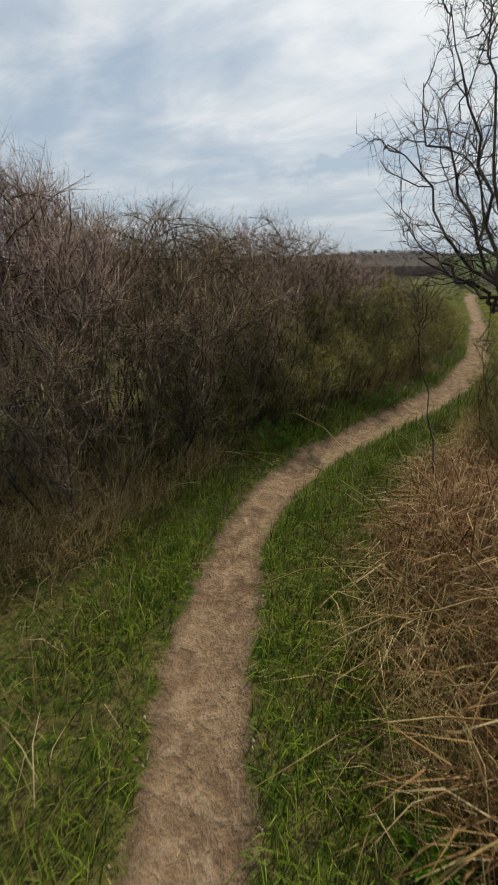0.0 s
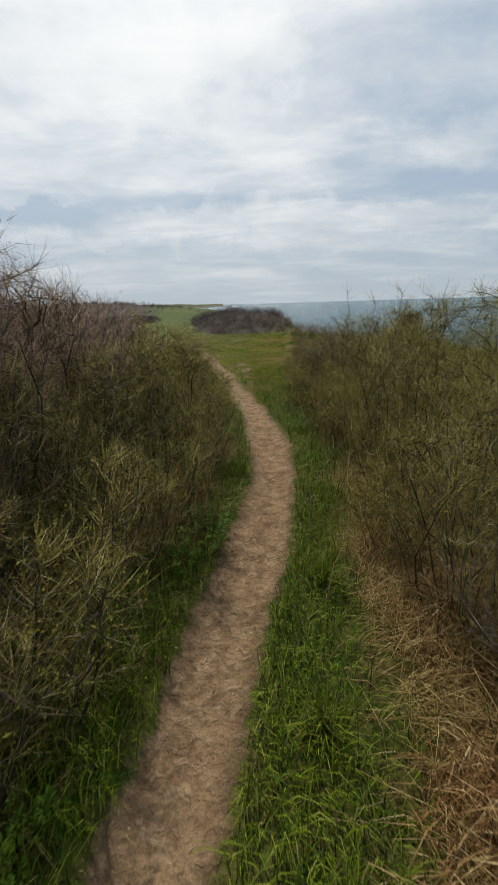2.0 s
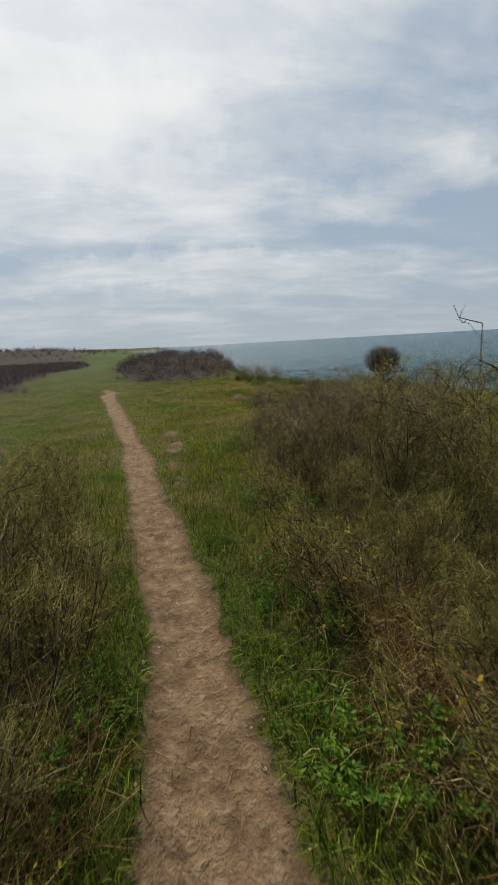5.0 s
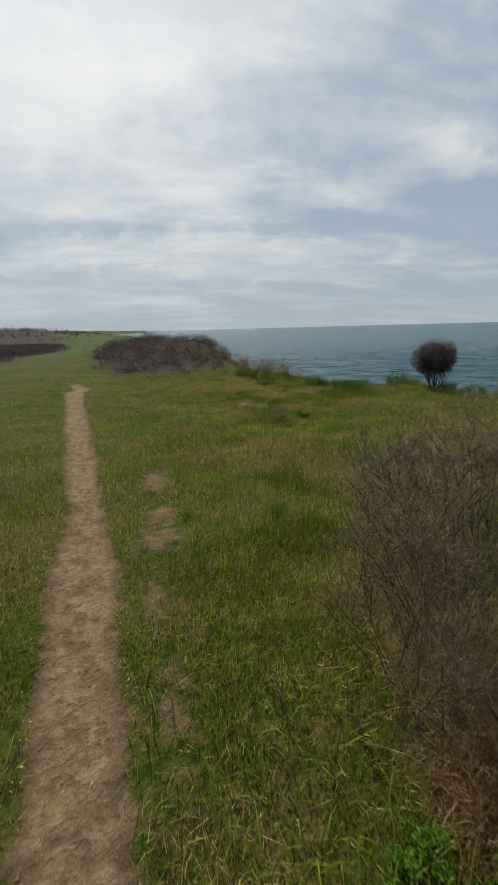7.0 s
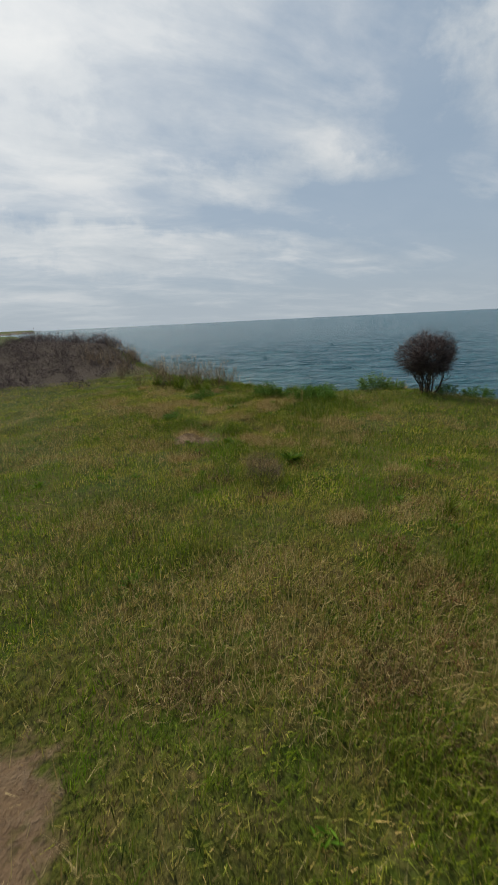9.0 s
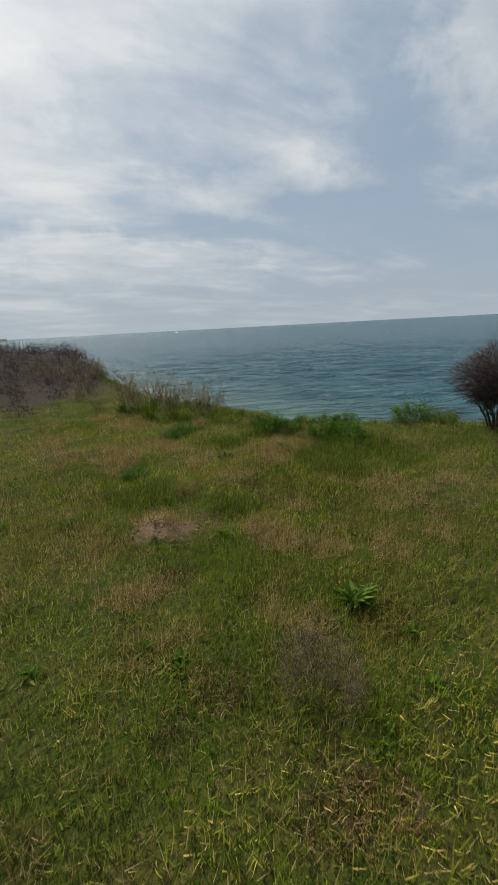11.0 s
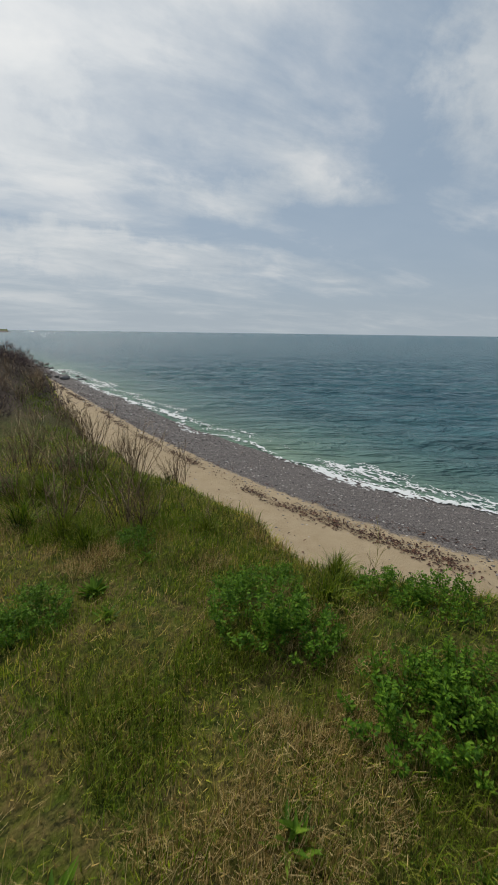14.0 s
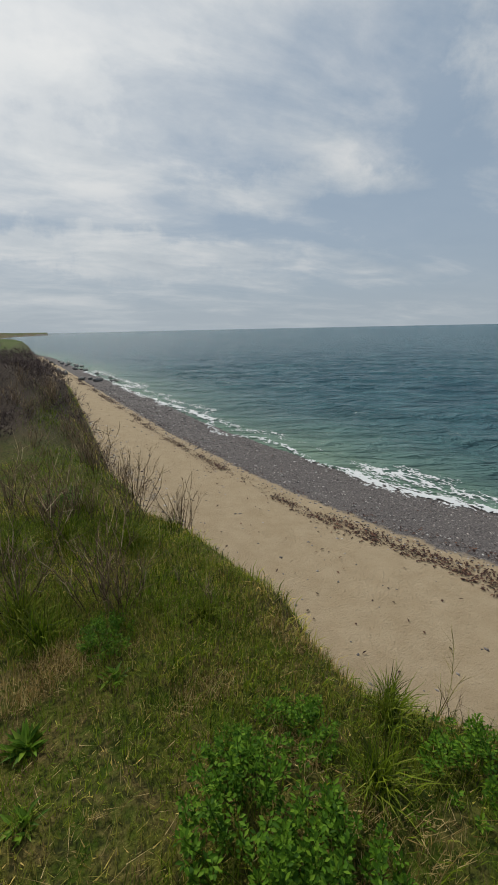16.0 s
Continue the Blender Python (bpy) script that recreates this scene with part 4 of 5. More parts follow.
def bracken(name, label, n, height, spread):
    """A heap of dead bracken: rusty fronds and pale stalks bent over them."""
    ob = tagged(new(name), label, "bracken", "dead bracken beside the path")
    a, rad = rng.random(n) * 2 * math.pi, spread * np.sqrt(rng.random(n))
    root = np.stack([np.cos(a) * rad, np.sin(a) * rad, height * 0.65 * rng.random(n) * (1 - (rad / spread) ** 2)], 1)
    v, q, t3 = blades(root, rng.uniform(0.2, 0.6, n) * height, rng.uniform(0.003, 0.008, n), np.abs(rng.normal(0.9, 0.5, n)), rng.random(n) * 2 * math.pi, 1.0)
    part("frond", mesh_of("frond", v, [q, t3], RUST), ob, "rust-brown crumpled fronds")
    k = 60
    a, rad = rng.random(k) * 2 * math.pi, spread * 0.8 * np.sqrt(rng.random(k))
    start = np.stack([np.cos(a) * rad, np.sin(a) * rad, height * 0.3 * rng.random(k)], 1)
    pts = grow(start, np.stack([np.cos(a), np.sin(a), rng.uniform(0.3, 1.8, k)], 1), height * rng.uniform(0.5, 1.2, k), 6, 0.14, -0.22)
    v, f = limb_mesh(pts, np.full(k, 0.0030), np.full(k, 0.0014))
    part("stalk", mesh_of("stalk", v, [f], STRAW), ob, "pale bent stalks")
    return ob


def bramble(name, label, length):
    """One arching pale dead bramble cane with a few side shoots."""
    ob = tagged(new(name), label, "bramble", "dead bramble canes")
    main = grow(np.array([[0, 0, -0.02]]), np.array([[0.6, 0, 1.0]]), np.array([length]), 10, 0.10, -0.16)
    at, d = along(main, 5, 0.3, 0.95)
    side = grow(at, scatter_way(d, 0.5), length * rng.uniform(0.12, 0.3, 5), 4, 0.18, -0.05)
    v, f = limb_mesh(main, np.array([0.0048]), np.array([0.0018]))
    part("cane", mesh_of("cane", v, [f], STRAW), ob, "arching pale cane")
    v, f = limb_mesh(side, np.full(5, 0.0024), np.full(5, 0.0012))
    part("shoot", mesh_of("shoot", v, [f], STRAW), ob, "thin side shoots")
    return ob


def brambles():
    text = "pale dead bramble cane arching out of the undergrowth"
    kinds = {k: bramble("bramble_cane", text, n) for k, n in (("a", 1.1), ("b", 0.8), ("c", 0.6))}
    r = random.Random(12)
    spots = []
    for _ in range(46):
        y, left = r.uniform(1.5, 8.5), r.random() < 0.5
        off = r.uniform(0.85, 1.35)
        x = trail_x(y) - off if left else trail_x(y) + off + (0.25 if y < 4 else 0.0)
        spots.append((r.choice("abc"), x, y, r.uniform(0.7, 1.1), r.uniform(-70, 70) + (180 if r.random() < 0.4 else 0) + (90 if left else -90)))
    for x, y in ((2.0, 10.2), (2.3, 10.0), (1.8, 10.5), (2.6, 10.3), (2.1, 10.7), (1.7, 10.2), (6.6, 18.6), (7.0, 18.0), (5.6, 20.3)):
        spots.append((r.choice("bcc"), x, y, r.uniform(0.45, 0.8), r.uniform(0, 360)))
    put_copies(kinds, spots)


def leafy_plant(name, label, stems, height, spread, mat, leaf=0.028):
    """A clump of upright stems set with small three-part leaves."""
    ob = tagged(new(name), label, "plant")
    a, rad = rng.random(stems) * 2 * math.pi, spread * np.sqrt(rng.random(stems))
    start = np.stack([np.cos(a) * rad, np.sin(a) * rad, np.full(stems, -0.02)], 1)
    way = np.stack([np.cos(a) * rad / spread * 0.7, np.sin(a) * rad / spread * 0.7, np.ones(stems)], 1)
    pts = grow(start, way, height * (0.75 + 0.35 * rng.random(stems)) * (1 - 0.45 * (rad / spread) ** 2), 4, 0.12, 0.1)
    v, f = limb_mesh(pts, np.full(stems, 0.0022), np.full(stems, 0.0012))
    part("stalk", mesh_of("stalk", v, [f], mat), ob)
    n = stems * 10
    at, d = along(pts, n, 0.25, 1.0)
    turn = rng.random(n) * 2 * math.pi
    piece = []
    for k in (-0.75, 0.0, 0.75):
        o = np.stack([np.cos(turn + k), np.sin(turn + k), rng.normal(0.35, 0.3, n)], 1)
        piece.append(leaves(at + unit(o) * 0.012, o, scatter_way(np.tile([[0, 0, 1.0]], (n, 1)), 0.25), leaf * rng.uniform(0.7, 1.3, n), np.full(n, leaf * 0.55)))
    v, f = joined(piece)
    part("leaf", mesh_of("leaf", v, f, mat), ob, "fresh green leaves in threes")
    return ob


def rosette(name, label, n, length, mat):
    """Broad leaves in a ring, low on the ground."""
    turn = np.arange(n) * 2.4 + rng.normal(0, 0.2, n)
    lift = rng.uniform(0.1, 1.3, n)
    L = length * rng.uniform(0.6, 1.15, n)
    o = np.stack([np.cos(turn), np.sin(turn), lift], 1)
    base = rng.normal(0, 0.018, (n, 3)) * np.array([[1, 1, 0.2]])
    v1, f1 = leaves(base, o, np.tile([[0, 0, 1.0]], (n, 1)), L, L * 0.22)
    ob = tagged(new(name), label, "plant")
    part("leaf", mesh_of("leaf", v1, [f1], mat), ob)
    return ob


def tussock(name, label, n, length):
    v, q, t3 = blades(rng.normal(0, 0.035, (n, 3)) * np.array([[1, 1, 0]]), rng.uniform(0.6, 1.1, n) * length, np.full(n, 0.006), rng.uniform(0.1, 1.0, n), rng.random(n) * 2 * math.pi, 0.5)
    return tagged(new(name, mesh_of(name, v, [q, t3], GREEN)), label, "grass")


def stalks(name, label, n, height, spread, mat):
    """A few thin bare upright stalks with side twigs."""
    a = rng.random(n) * 2 * math.pi
    start = np.stack([np.cos(a) * spread * 0.3, np.sin(a) * spread * 0.3, np.full(n, -0.03)], 1) * rng.random((n, 1))
    pts = grow(start, np.stack([np.cos(a) * 0.35, np.sin(a) * 0.35, np.ones(n)], 1), height * (0.5 + 0.6 * rng.random(n)), 6, 0.12, 0.08)
    at, d = along(pts, n * 9, 0.3, 1.0)
    ob = tagged(new(name), label, "dead plant")
    v, f = limb_mesh(pts, np.full(n, 0.0028), np.full(n, 0.001))
    part("stalk", mesh_of("stalk", v, [f], mat), ob, "thin upright stalks")
    v, f = spikes(at, at + scatter_way(d, 0.6, 0.2) * (0.04 + 0.11 * rng.random(n * 9))[:, None], np.full(n * 9, 0.0012))
    part("twig", mesh_of("twig", v, [f], mat), ob, "fine side twigs")
    return ob


def plants():
    kinds = {"a": bracken("bracken_clump", "rust-brown dead bracken heaped beside the path", 2800, 0.85, 0.55),
             "b": bracken("bracken_clump", "rust-brown dead bracken heaped beside the path", 2300, 0.7, 0.5)}
    put_copies(kinds, [("a", 1.75, 1.85, 1.2, 0), ("b", 1.5, 2.3, 1.05, 90), ("b", 1.3, 3.0, 0.75, 10), ("a", 2.3, 1.1, 1.1, 200), ("b", 2.35, 2.3, 1.2, 30), ("b", 1.62, 3.2, 0.85, 140),
                       ("a", 2.9, 1.7, 1.1, 60), ("b", 2.1, 3.2, 1.0, 250), ("b", 1.55, 3.9, 0.7, 10), ("b", 2.2, 10.15, 0.6, 40), ("b", 1.8, 10.1, 0.42, 140)])
    kinds = {"a": straw_clump("straw_clump", "pale dry grass stalks fallen over one another", STRAW, 1300, 0.55, 0.55),
             "b": straw_clump("straw_clump", "pale dry grass stalks fallen over one another", STRAW, 900, 0.45, 0.48)}
    put_copies(kinds, [("a", 1.55, 1.35, 0.9, 0), ("b", 1.45, 2.05, 0.8, 40), ("b", 1.75, 0.95, 0.85, 80), ("b", 1.15, 2.75, 0.8, 10), ("a", -0.85, 1.0, 0.8, 0), ("b", -0.75, 1.6, 0.7, 70), ("a", -1.35, 1.6, 1.1, 140), ("b", -1.1, 0.45, 1.0, 30),
                       ("a", -1.8, 0.9, 1.2, 220), ("b", -0.75, 2.3, 0.8, 10), ("b", 1.3, 4.6, 0.6, 50), ("b", 1.45, 5.6, 0.65, 110), ("b", -0.55, 3.0, 0.5, 10), ("a", 2.0, 10.6, 0.6, 10),
                       ("b", 1.3, 3.45, 0.8, 200), ("a", 1.45, 3.85, 0.7, 100), ("b", 1.32, 4.2, 0.75, 300), ("b", 6.9, 18.2, 0.7, 20), ("b", 3.1, 22.4, 0.4, 170)])
    leafy = "clump of fresh green clover-leaved plants at the cliff edge"
    kinds = {"a": leafy_plant("leafy_plant", leafy, 80, 0.34, 0.24, LEAF, 0.025), "b": leafy_plant("leafy_plant", leafy, 55, 0.26, 0.19, LEAF, 0.024), "c": leafy_plant("leafy_plant", leafy, 75, 0.4, 0.24, BROAD, 0.03)}
    put_copies(kinds, [("a", 4.97, 19.62, 0.95, 0), ("b", 5.12, 19.4, 0.95, 50), ("a", 5.25, 18.75, 1.0, 90), ("b", 5.85, 19.45, 0.9, 40), ("b", 6.1, 19.2, 1.0, 150), 
                       ("a", 3.86, 20.22, 0.7, 170), ("b", 3.62, 20.18, 0.75, 20), ("b", 5.0, 19.9, 0.6, 140), ("c", 6.65, 18.45, 0.95, 0), ("b", 5.45, 18.45, 1.1, 10), ("b", 5.6, 18.68, 1.0, 70), ("b", 5.3, 19.95, 0.8, 20), ("c", 6.75, 18.0, 0.6, 60),
                       ("c", 7.1, 17.2, 0.6, 10), ("b", 7.5, 16.9, 1.1, 100), ("c", 7.9, 16.5, 0.7, 190), ("b", 4.6, 20.9, 0.7, 200), ("c", 4.4, 23.2, 0.7, 30), ("c", 3.6, 22.6, 0.5, 75),
                       ("b", 1.75, 9.75, 0.9, 10), ("b", 1.7, 12.32, 0.4, 30), ("b", 2.81, 18.87, 0.75, 200), ("b", 3.1, 13.25, 0.5, 20), ("b", 2.0, 9.6, 0.9, 130), ("b", 1.5, 9.95, 0.7, 230), ("c", 1.45, 6.3, 0.35, 0), ("b", 1.35, 8.6, 0.9, 10), ("b", 1.5, 8.2, 0.8, 50), ("b", 1.05, 9.2, 0.5, 150)])
    text = "fresh green leafy weeds at the foot of the thicket"
    kinds = {"a": leafy_plant("leafy_weed", text, 34, 0.30, 0.2, BROAD, 0.024), "b": leafy_plant("leafy_weed", text, 26, 0.24, 0.22, LEAF, 0.02)}
    r = random.Random(21)
    spots = []
    y = 2.9
    while y < 9.4:
        for side in (-1, 1):
            if r.random() < (0.7 if side < 0 or y > 5.8 else 0.0):
                spots.append((r.choice("ab"), trail_x(y) + side * r.uniform(0.40, 0.62), y + r.uniform(-0.15, 0.15), r.uniform(0.55, 1.05), r.uniform(0, 360)))
        y += 0.34
    put_copies(kinds, spots)
    text = "rusty dead undergrowth tangled under the shrubs"
    kinds = {"a": bracken("dead_undergrowth", text, 900, 0.5, 0.4), "b": straw_clump("dead_undergrowth", text, RUST, 600, 0.5, 0.42)}
    spots = []
    y = 4.4
    while y < 8.6:
        spots.append((r.choice("ab"), trail_x(y) + r.uniform(0.85, 1.2), y, r.uniform(0.7, 1.1), r.uniform(0, 360)))
        if r.random() < 0.4:
            spots.append(("b", trail_x(y) - r.uniform(0.62, 0.9), y, r.uniform(0.6, 0.9), r.uniform(0, 360)))
        y += 0.38
    put_copies(kinds, spots)
    text = "brown dead tuft of last year's grass in the turf"
    kinds = {"a": straw_clump("dead_tuft", text, RUST, 170, 0.07, 0.16), "b": straw_clump("dead_tuft", text, LITTER, 170, 0.09, 0.15)}
    spots = [(k, x, y, s, r.uniform(0, 360)) for k, x, y, s in (("b", 2.55, 15.22, 1.1), ("a", 2.65, 15.15, 0.9), ("a", 3.37, 15.79, 1.2), ("b", 2.16, 13.39, 1.0), ("a", 2.1, 13.3, 1.0), ("a", 2.82, 13.65, 1.1), ("a", 4.0, 14.32, 1.2),
                                                               ("a", 4.36, 14.97, 1.1), ("a", 2.54, 13.38, 0.9), ("a", 2.4, 13.84, 1.1), ("b", 2.12, 13.04, 0.8))]
    for _ in range(34):
        x, y = r.uniform(1.4, 6.0), r.uniform(12.5, 20)
        if sea_side(x, y) < -0.5:
            spots.append((r.choice("aab"), x, y, r.uniform(0.5, 1.0), r.uniform(0, 360)))
    put_copies(kinds, spots)
    rings = "low rosette of broad green leaves in the turf"
    kinds = {"a": rosette("rosette_plant", rings, 40, 0.13, BROAD), "b": rosette("rosette_plant", rings, 26, 0.085, BROAD), "c": rosette("rosette_plant", rings, 14, 0.06, LEAF)}
    spots = [("a", 3.28, 15.98, 1.0, 0), ("b", 4.39, 17.78, 1.1, 20), ("a", 3.83, 18.77, 0.95, 70), ("b", 4.54, 18.62, 1.15, 20), ("b", 3.03, 17.13, 1.1, 40), ("b", 2.72, 18.84, 1.2, 10), ("b", 4.6, 20.6, 1.0, 10), ("a", 4.2, 20.4, 0.8, 200), ("b", 3.44, 14.6, 1.0, 40), ("b", 2.2, 16.25, 0.9, 0), ("b", 2.65, 18.8, 1.0, 90),
             ("a", -0.15, 5.5, 0.9, 30), ("b", 0.05, 5.9, 1.1, 120), ("b", 1.25, 6.0, 1.0, 50), ("a", 1.6, 0.6, 0.9, 0), ("b", 1.35, 0.9, 1.0, 100)]
    r = random.Random(5)
    for _ in range(120):
        x, y = r.uniform(0.6, 6.2), r.uniform(10.5, 20.5)
        if sea_side(x, y) < -0.3 and abs(x - trail_x(y)) > 0.45:
            spots.append((r.choice("ccb"), x, y, r.uniform(0.5, 1.0), r.uniform(0, 360)))
    put_copies(kinds, spots)
    kinds = {"a": tussock("grass_tussock", "spreading tussock of long blue-green grass", 130, 0.26)}
    put_copies(kinds, [("a", 5.5, 19.62, 1.0, 0), ("a", 5.75, 19.85, 0.9, 90), ("a", 5.85, 19.95, 0.8, 190), ("a", 4.25, 21.1, 1.1, 30), ("a", 4.12, 21.35, 1.2, 80), ("a", 3.8, 21.7, 1.3, 180), ("a", 4.4, 22.3, 1.3, 40), ("a", 4.0, 22.2, 1.3, 140), ("a", 4.9, 22.0, 1.1, 240), ("a", 4.6, 22.9, 1.2, 10), ("a", 3.5, 22.6, 1.3, 70), ("a", 5.2, 20.9, 0.8, 0), ("a", 3.5, 14.2, 0.8, 10), ("a", 3.9, 14.0, 0.9, 60),
                       ("a", 3.75, 13.4, 0.9, 160), ("a", 0.9, 4.4, 0.8, 40), ("a", 0.7, 3.5, 0.9, 0), ("a", 0.65, 2.9, 0.9, 130), ("a", -0.45, 3.6, 0.9, 10), ("a", -0.4, 1.2, 0.8, 70)])
    bare = "thin bare stalks of last year's weeds"
    kinds = {"a": stalks("dead_weed", bare, 5, 0.5, 0.15, TWIG), "b": stalks("dead_weed", bare, 16, 0.42, 0.3, TWIG), "c": stalks("dead_weed", bare, 3, 0.6, 0.1, OLIVE)}
    spots = [("c", 6.05, 19.85, 1.0, 0), ("a", 6.15, 19.75, 0.8, 60), ("b", 4.72, 21.2, 1.4, 0), ("b", 4.62, 21.35, 1.3, 200), ("b", 4.1, 21.5, 1.2, 90), ("a", 5.3, 21.0, 1.0, 50), ("a", 5.15, 21.25, 0.9, 20), ("a", 5.3, 21.0, 0.7, 110), ("b", 5.0, 22.6, 1.2, 30), ("b", 4.3, 22.8, 1.3, 190), ("a", 2.52, 15.88, 0.55, 0),
             ("b", 3.9, 23.4, 1.3, 70), ("b", 3.5, 22.2, 1.1, 140), ("c", 6.7, 18.3, 0.7, 50), ("a", 6.9, 18.1, 0.7, 20), ("b", 4.8, 24.4, 1.3, 10), ("b", 5.2, 23.8, 1.2, 100), ("a", 2.7, 15.1, 0.5, 170), ("a", 1.25, 10.6, 0.9, 20), ("a", 0.95, 5.0, 1.0, 0),
             ("c", 1.15, 5.3, 1.6, 10), ("a", 1.5, 10.4, 0.9, 10)]
    for _ in range(80):
        y = r.uniform(21.8, 31)
        x = float(np.interp(y, EDGE_Y, EDGE_X)) + r.uniform(-2.2, 0.9)
        spots.append((r.choice("bba"), x, y, r.uniform(0.6, 1.1), r.uniform(0, 360)))
    put_copies(kinds, spots)


def scrub_chance(x, y):
    """How thickly scrub stands."""
    s = sea_side(x, y)
    mound = np.exp(-((x - 1.2) / 4.6) ** 2 - ((y - 34) / 9.0) ** 2) + np.exp(-((x - 4.3) / 1.3) ** 2 - ((y - 34.5) / 3.0) ** 2)
    front = ease((y - 21.6 - 2.5 * ease((x - 1.5) / 2.0)) / 4.0) * ease((x - trail_x_arr(y) - 1.0) / 1.2)
    behind = ease((trail_x_arr(y) - 2.0 - 0.05 * (y - 23) - x) / 2.0) * ease((y - 22) / 4.0)
    return np.clip(front * (0.25 + mound) + 0.85 * behind * (1 - ease((x + 0.205 * (y - 9.3) - 0.84) / (0.02 * np.abs(y) + 0.5)) * ease((y - 30) / 8)), 0, 1) * (s < 1.4)


def far_scrub():
    """Dark scrub on the mound and the land behind, one mass."""
    pts = ground_points(10000, (-34, 21), (6.5, 80), scrub_chance)
    far = ground_points(2400, (-110, 62), (-2, 210), lambda x, y: (sea_side(x, y) < -1) * bump_at(x, y, -45, 150, 22, 36, 1.3))
    pieces = []
    for p, k, tall, r in ((pts, 32, 0.70, 0.009), (far, 20, 1.6, 0.05)):
        n = len(p)
        size = tall * (0.5 + 0.6 * rng.random(n)) * np.clip(0.45 + (p[:, 1] - 21.5) / 14, 0.45, 1.0)
        root = np.repeat(p, k, 0)
        z = np.repeat(size, k)
        a, f = rng.random(n * k) * 2 * math.pi, rng.random(n * k)
        off = np.stack([np.cos(a), np.sin(a), np.zeros(n * k)], 1)
        start = root + off * (z * 0.55 * f)[:, None] + np.array([[0, 0, 1.0]]) * (z * 0.75 * rng.random(n * k) * (1 - 0.6 * f * f))[:, None]
        end = start + unit(off * 0.6 + np.array([[0, 0, 0.7]]) + rng.normal(0, 0.5, (n * k, 3))) * (z * 0.30)[:, None]
        pieces.append(spikes(start, end, np.full(n * k, r)))
    v, f = joined(pieces)
    tagged(new("far_scrub", mesh_of("far_scrub", v, f, SCRUB)), "dark purplish-brown scrub covering the mound and the land behind", "scrub", kind="stuff")


def trail_x_arr(y):
    """The line of the path, carried on past where it fades into the grass."""
    line = np.concatenate([TRAIL, [(-2.3, 25.0), (-2.9, 28.0), (-3.8, 33.0)]])
    return np.interp(y, line[:, 1], line[:, 0])


# ---- the beach ----
def stone_mesh(n, at, size):
    """Flattened eight-sided pebbles."""
    d = np.array([(1, 0, 0), (0, 1, 0), (-1, 0, 0), (0, -1, 0), (0, 0, 1), (0, 0, -1)], float)
    turn = rng.random(n) * 2 * math.pi
    c, s = np.cos(turn)[:, None], np.sin(turn)[:, None]
    sx, sy, sz = (size * rng.uniform(a, b, n) for a, b in ((0.7, 1.2), (0.5, 1.0), (0.3, 0.6)))
    v = d[None] * np.stack([sx, sy, sz], 1)[:, None] + rng.normal(0, 0.12, (n, 6, 3)) * size[:, None, None]
    v = np.stack([v[..., 0] * c - v[..., 1] * s, v[..., 0] * s + v[..., 1] * c, v[..., 2]], -1) + at[:, None]
    base = np.arange(n)[:, None] * 6
    f = np.concatenate([base + np.array([[k, (k + 1) % 4, 4]]) for k in range(4)] + [base + np.array([[(k + 1) % 4, k, 5]]) for k in range(4)])
    return v.reshape(-1, 3), f


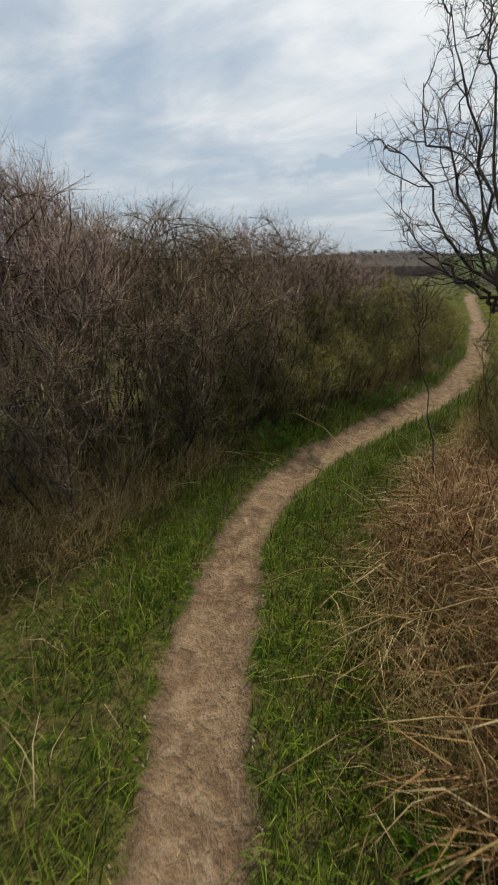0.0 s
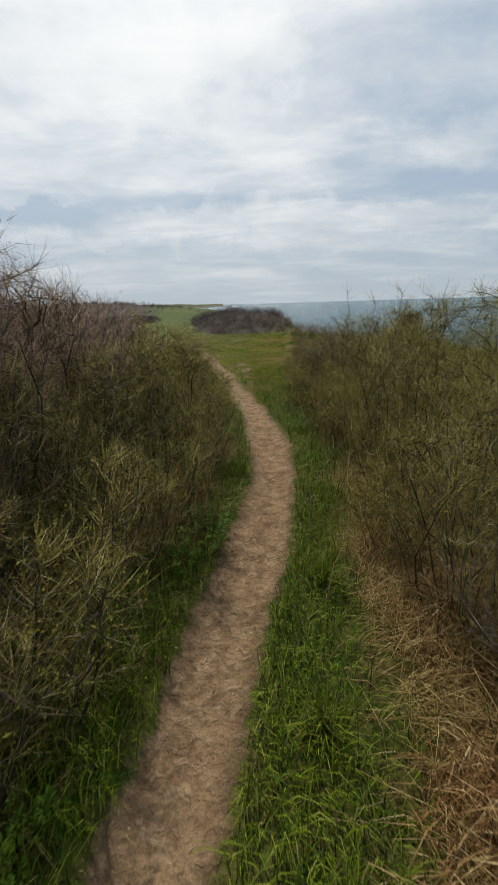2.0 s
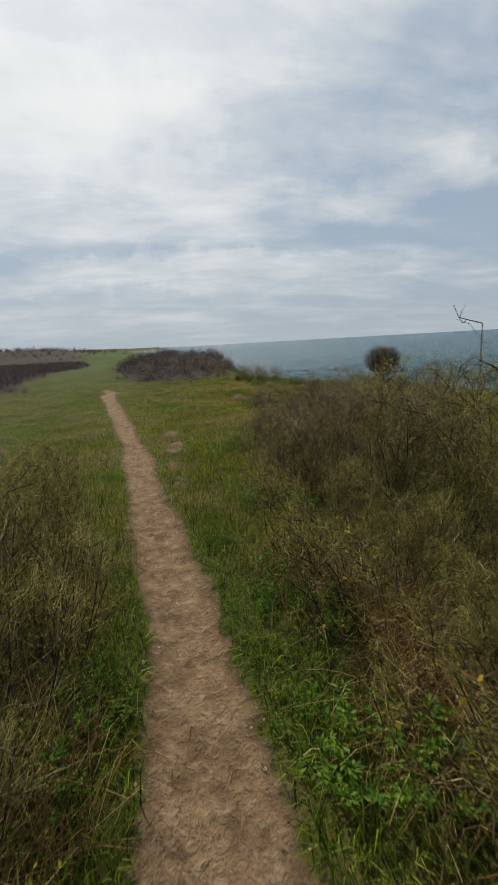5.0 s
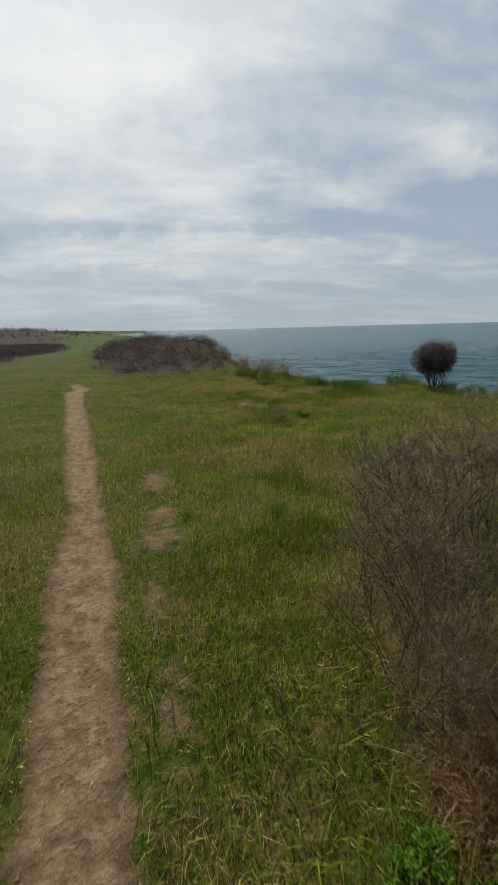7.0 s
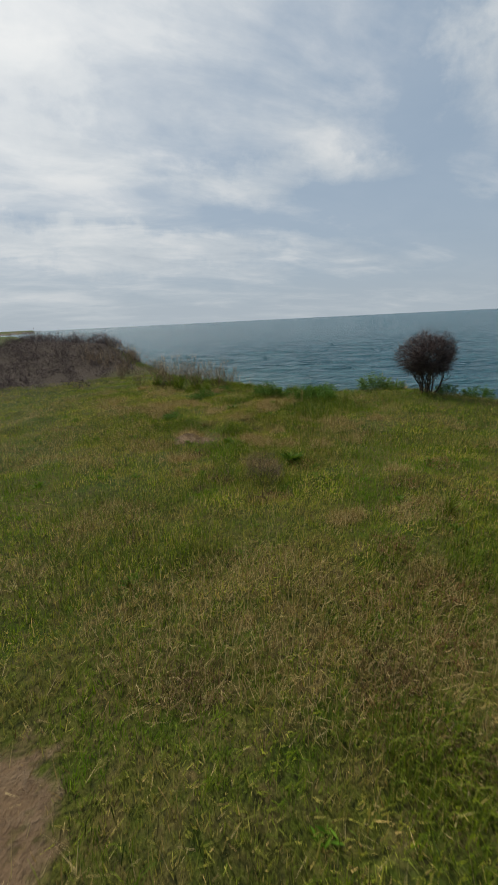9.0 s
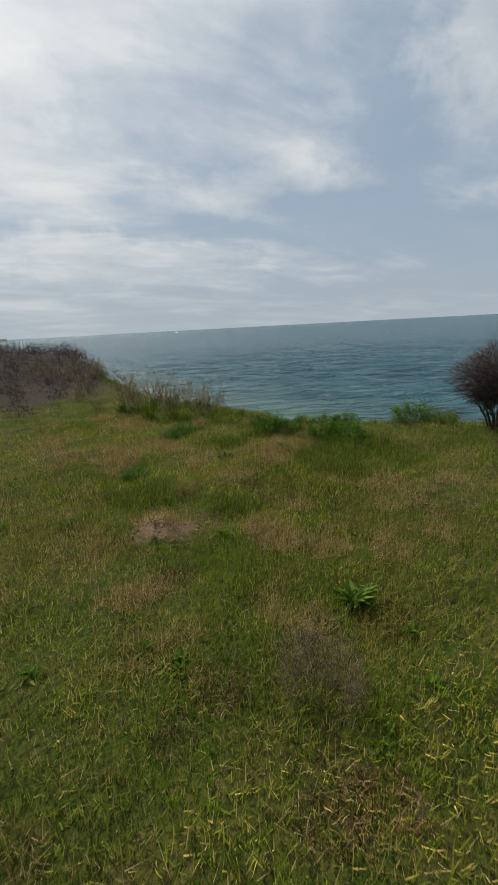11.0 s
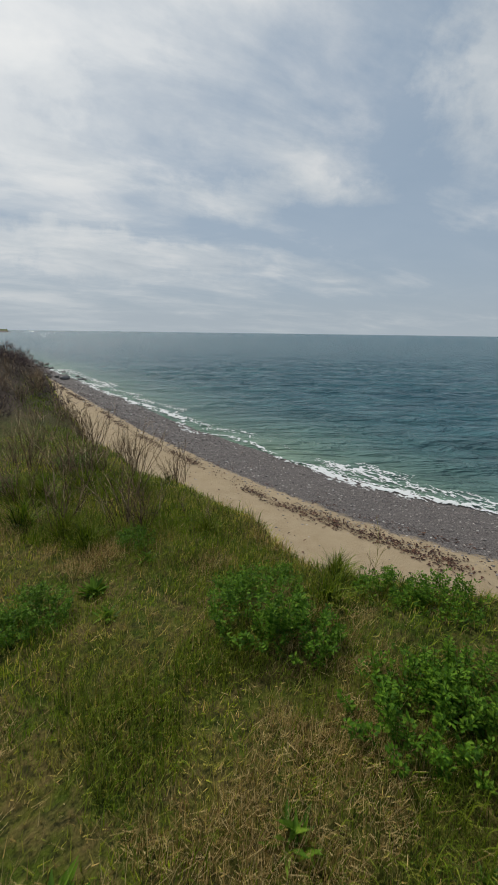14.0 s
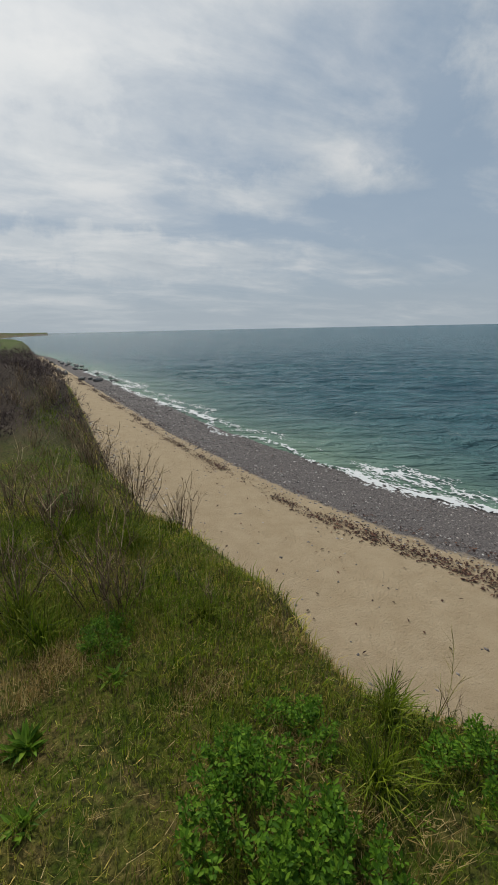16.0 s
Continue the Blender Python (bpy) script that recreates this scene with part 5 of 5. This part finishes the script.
def beach():
    def band(x, y):
        edge, water = np.interp(y, EDGE_Y, EDGE_X), np.interp(y, WATER_Y, WATER_X)
        f = (water - x) / (water - edge)
        return np.clip(ease((0.43 - f) / 0.08) * (f > -0.02) + 0.5 * np.exp(-((x - edge - 2.6) / 0.8) ** 2) + 0.02, 0, 1) * np.exp(-np.clip(y - 30, 0, None) / 18) * (x > edge + 2.0)
    p = ground_points(60000, (6, 17), (26, 75), band)
    v, f = stone_mesh(len(p), p, rng.uniform(0.025, 0.075, len(p)) * (1 + np.clip(p[:, 1] - 30, 0, None) / 30))
    tagged(new("shingle", mesh_of("shingle", v, [f], PEBBLE)), "grey rounded shingle in a band along the water", "pebbles", kind="stuff")

    def strand(x, y):
        edge, water = np.interp(y, EDGE_Y, EDGE_X), np.interp(y, WATER_Y, WATER_X)
        f = (water - x) / (water - edge) + 0.03 * fbm(x, y, 2.2, 3.0)
        clump = ease((fbm(x, y, 0.9, 7.0) + 0.1) / 0.4)
        return (np.exp(-((f - 0.42) / 0.022) ** 2) + 0.35 * np.exp(-((f - 0.47) / 0.02) ** 2) * ease((fbm(x, y, 0.6, 1.0) - 0.2) / 0.2) + 0.2 * np.exp(-((f - 0.33) / 0.02) ** 2)) * (0.15 + clump) + 0.008 * ease((fbm(x, y, 0.3, 2.0) - 0.4) / 0.1) * (f < 0.9) + 0.003 * (f < 0.85)
    p = ground_points(330000, (5, 17), (24, 90), strand)
    n = len(p)
    turn = rng.random(n) * 2 * math.pi
    o = np.stack([np.cos(turn), np.sin(turn), rng.uniform(0.05, 0.45, n)], 1)
    v, f = leaves(p + np.array([[0, 0, 0.02]]), o, np.tile([[0, 0, 1.0]], (n, 1)), rng.uniform(0.04, 0.15, n), rng.uniform(0.03, 0.08, n))
    tagged(new("wrack", mesh_of("wrack", v, [f], WEED)), "dark red-brown seaweed washed up in lines on the sand", "seaweed", kind="stuff")

    y, off = np.meshgrid(np.arange(15, 100, 0.065), np.arange(-0.9, 3.0, 0.045), indexing="ij")
    x = np.interp(y, WATER_Y, WATER_X) + off + 0.6 * fbm(y, y * 0.1, 2.0, 2.0)
    lace = 1 - 2.6 * np.abs(fbm(x * 1.3, y * 0.6, 0.13, 1.0))
    line = np.exp(-((off - 0.1 - 0.5 * fbm(y, y * 0, 1.6, 1.0)) / 0.34) ** 2) + 0.55 * np.exp(-((off - 1.5 - 0.9 * fbm(y, y * 0, 2.0, 5.0)) / 0.5) ** 2)
    patchy = 0.35 * fbm(x, y, 2.5, 3.0)
    ok = (lace * 0.55 + line * 0.75 + patchy > 0.62)[:-1, :-1].ravel()
    z = SEA_Z + 0.06 + 0.05 * line
    z = np.maximum(z, land(x, y) + 0.015)
    me = mesh_of("foam", np.stack([x.ravel(), y.ravel(), z.ravel()], 1), [grid_faces(*x.shape)[ok]], FOAM, True)
    tagged(new("foam", me), "white foam of small breakers along the shore", "foam", kind="stuff")

    r = random.Random(9)
    bm = bmesh.new()
    bmesh.ops.create_icosphere(bm, subdivisions=2, radius=1.0)
    for vert in bm.verts:
        vert.co = Vector((vert.co.x, vert.co.y * 0.8, vert.co.z * 0.62)) * (1 + 0.28 * noise.noise(vert.co * 1.4))
    me = bpy.data.meshes.new("boulder")
    bm.to_mesh(me)
    bm.free()
    me.materials.append(ROCK)
    first = tagged(new("boulder", me), "grey weathered boulder at the water's edge below the mound", "boulder", "boulders on the shore")
    for k in range(42):
        y = r.uniform(80, 135)
        x = float(np.interp(y, WATER_Y, WATER_X)) - r.uniform(-1.5, 5)
        size = r.uniform(0.4, 1.1)
        m = pose(x, y, float(land(x, y)) + size * 0.2, 0, 0, r.uniform(0, 360)) @ Matrix.Diagonal((size, size, size, 1))
        if k:
            copy_thing(first, m)
        else:
            first.matrix_basis = m


build_ground()
build_sea()
thicket()
hawthorn("thorn_tree", "crooked leafless thorn tree leaning over the path", (1.95, 1.75), (1.42, 1.42, 1.52),
         ((1.14, 1.36, 2.3), (1.08, 1.33, 2.13), (1.03, 1.3, 2.0), (1.08, 1.31, 1.75), (1.22, 1.36, 2.35), (1.32, 1.38, 2.4), (1.16, 1.34, 1.68), (1.4, 1.4, 2.5), (1.36, 1.5, 2.1), (1.25, 1.4, 2.0)), 0.0075, 1700)
hawthorn("thorn_sapling", "thin lichened thorn sapling leaning over the path", (1.25, 2.6), (0.90, 2.67, 1.2),
         ((0.84, 2.7, 1.74), (0.9, 2.68, 1.62), (0.97, 2.66, 1.66), (0.82, 2.7, 1.5), (0.66, 2.72, 1.2), (1.05, 2.8, 1.6)), 0.0042, 260)
hawthorn("thorn_sapling", "thin bare sapling standing out of the shrubs", (1.8, 7.3), (1.77, 7.24, 1.1), ((1.75, 7.25, 1.66), (1.53, 7.36, 1.54)), 0.0042, 24)
cliff_bush()
all_grass()
plants()
brambles()
far_scrub()
beach()
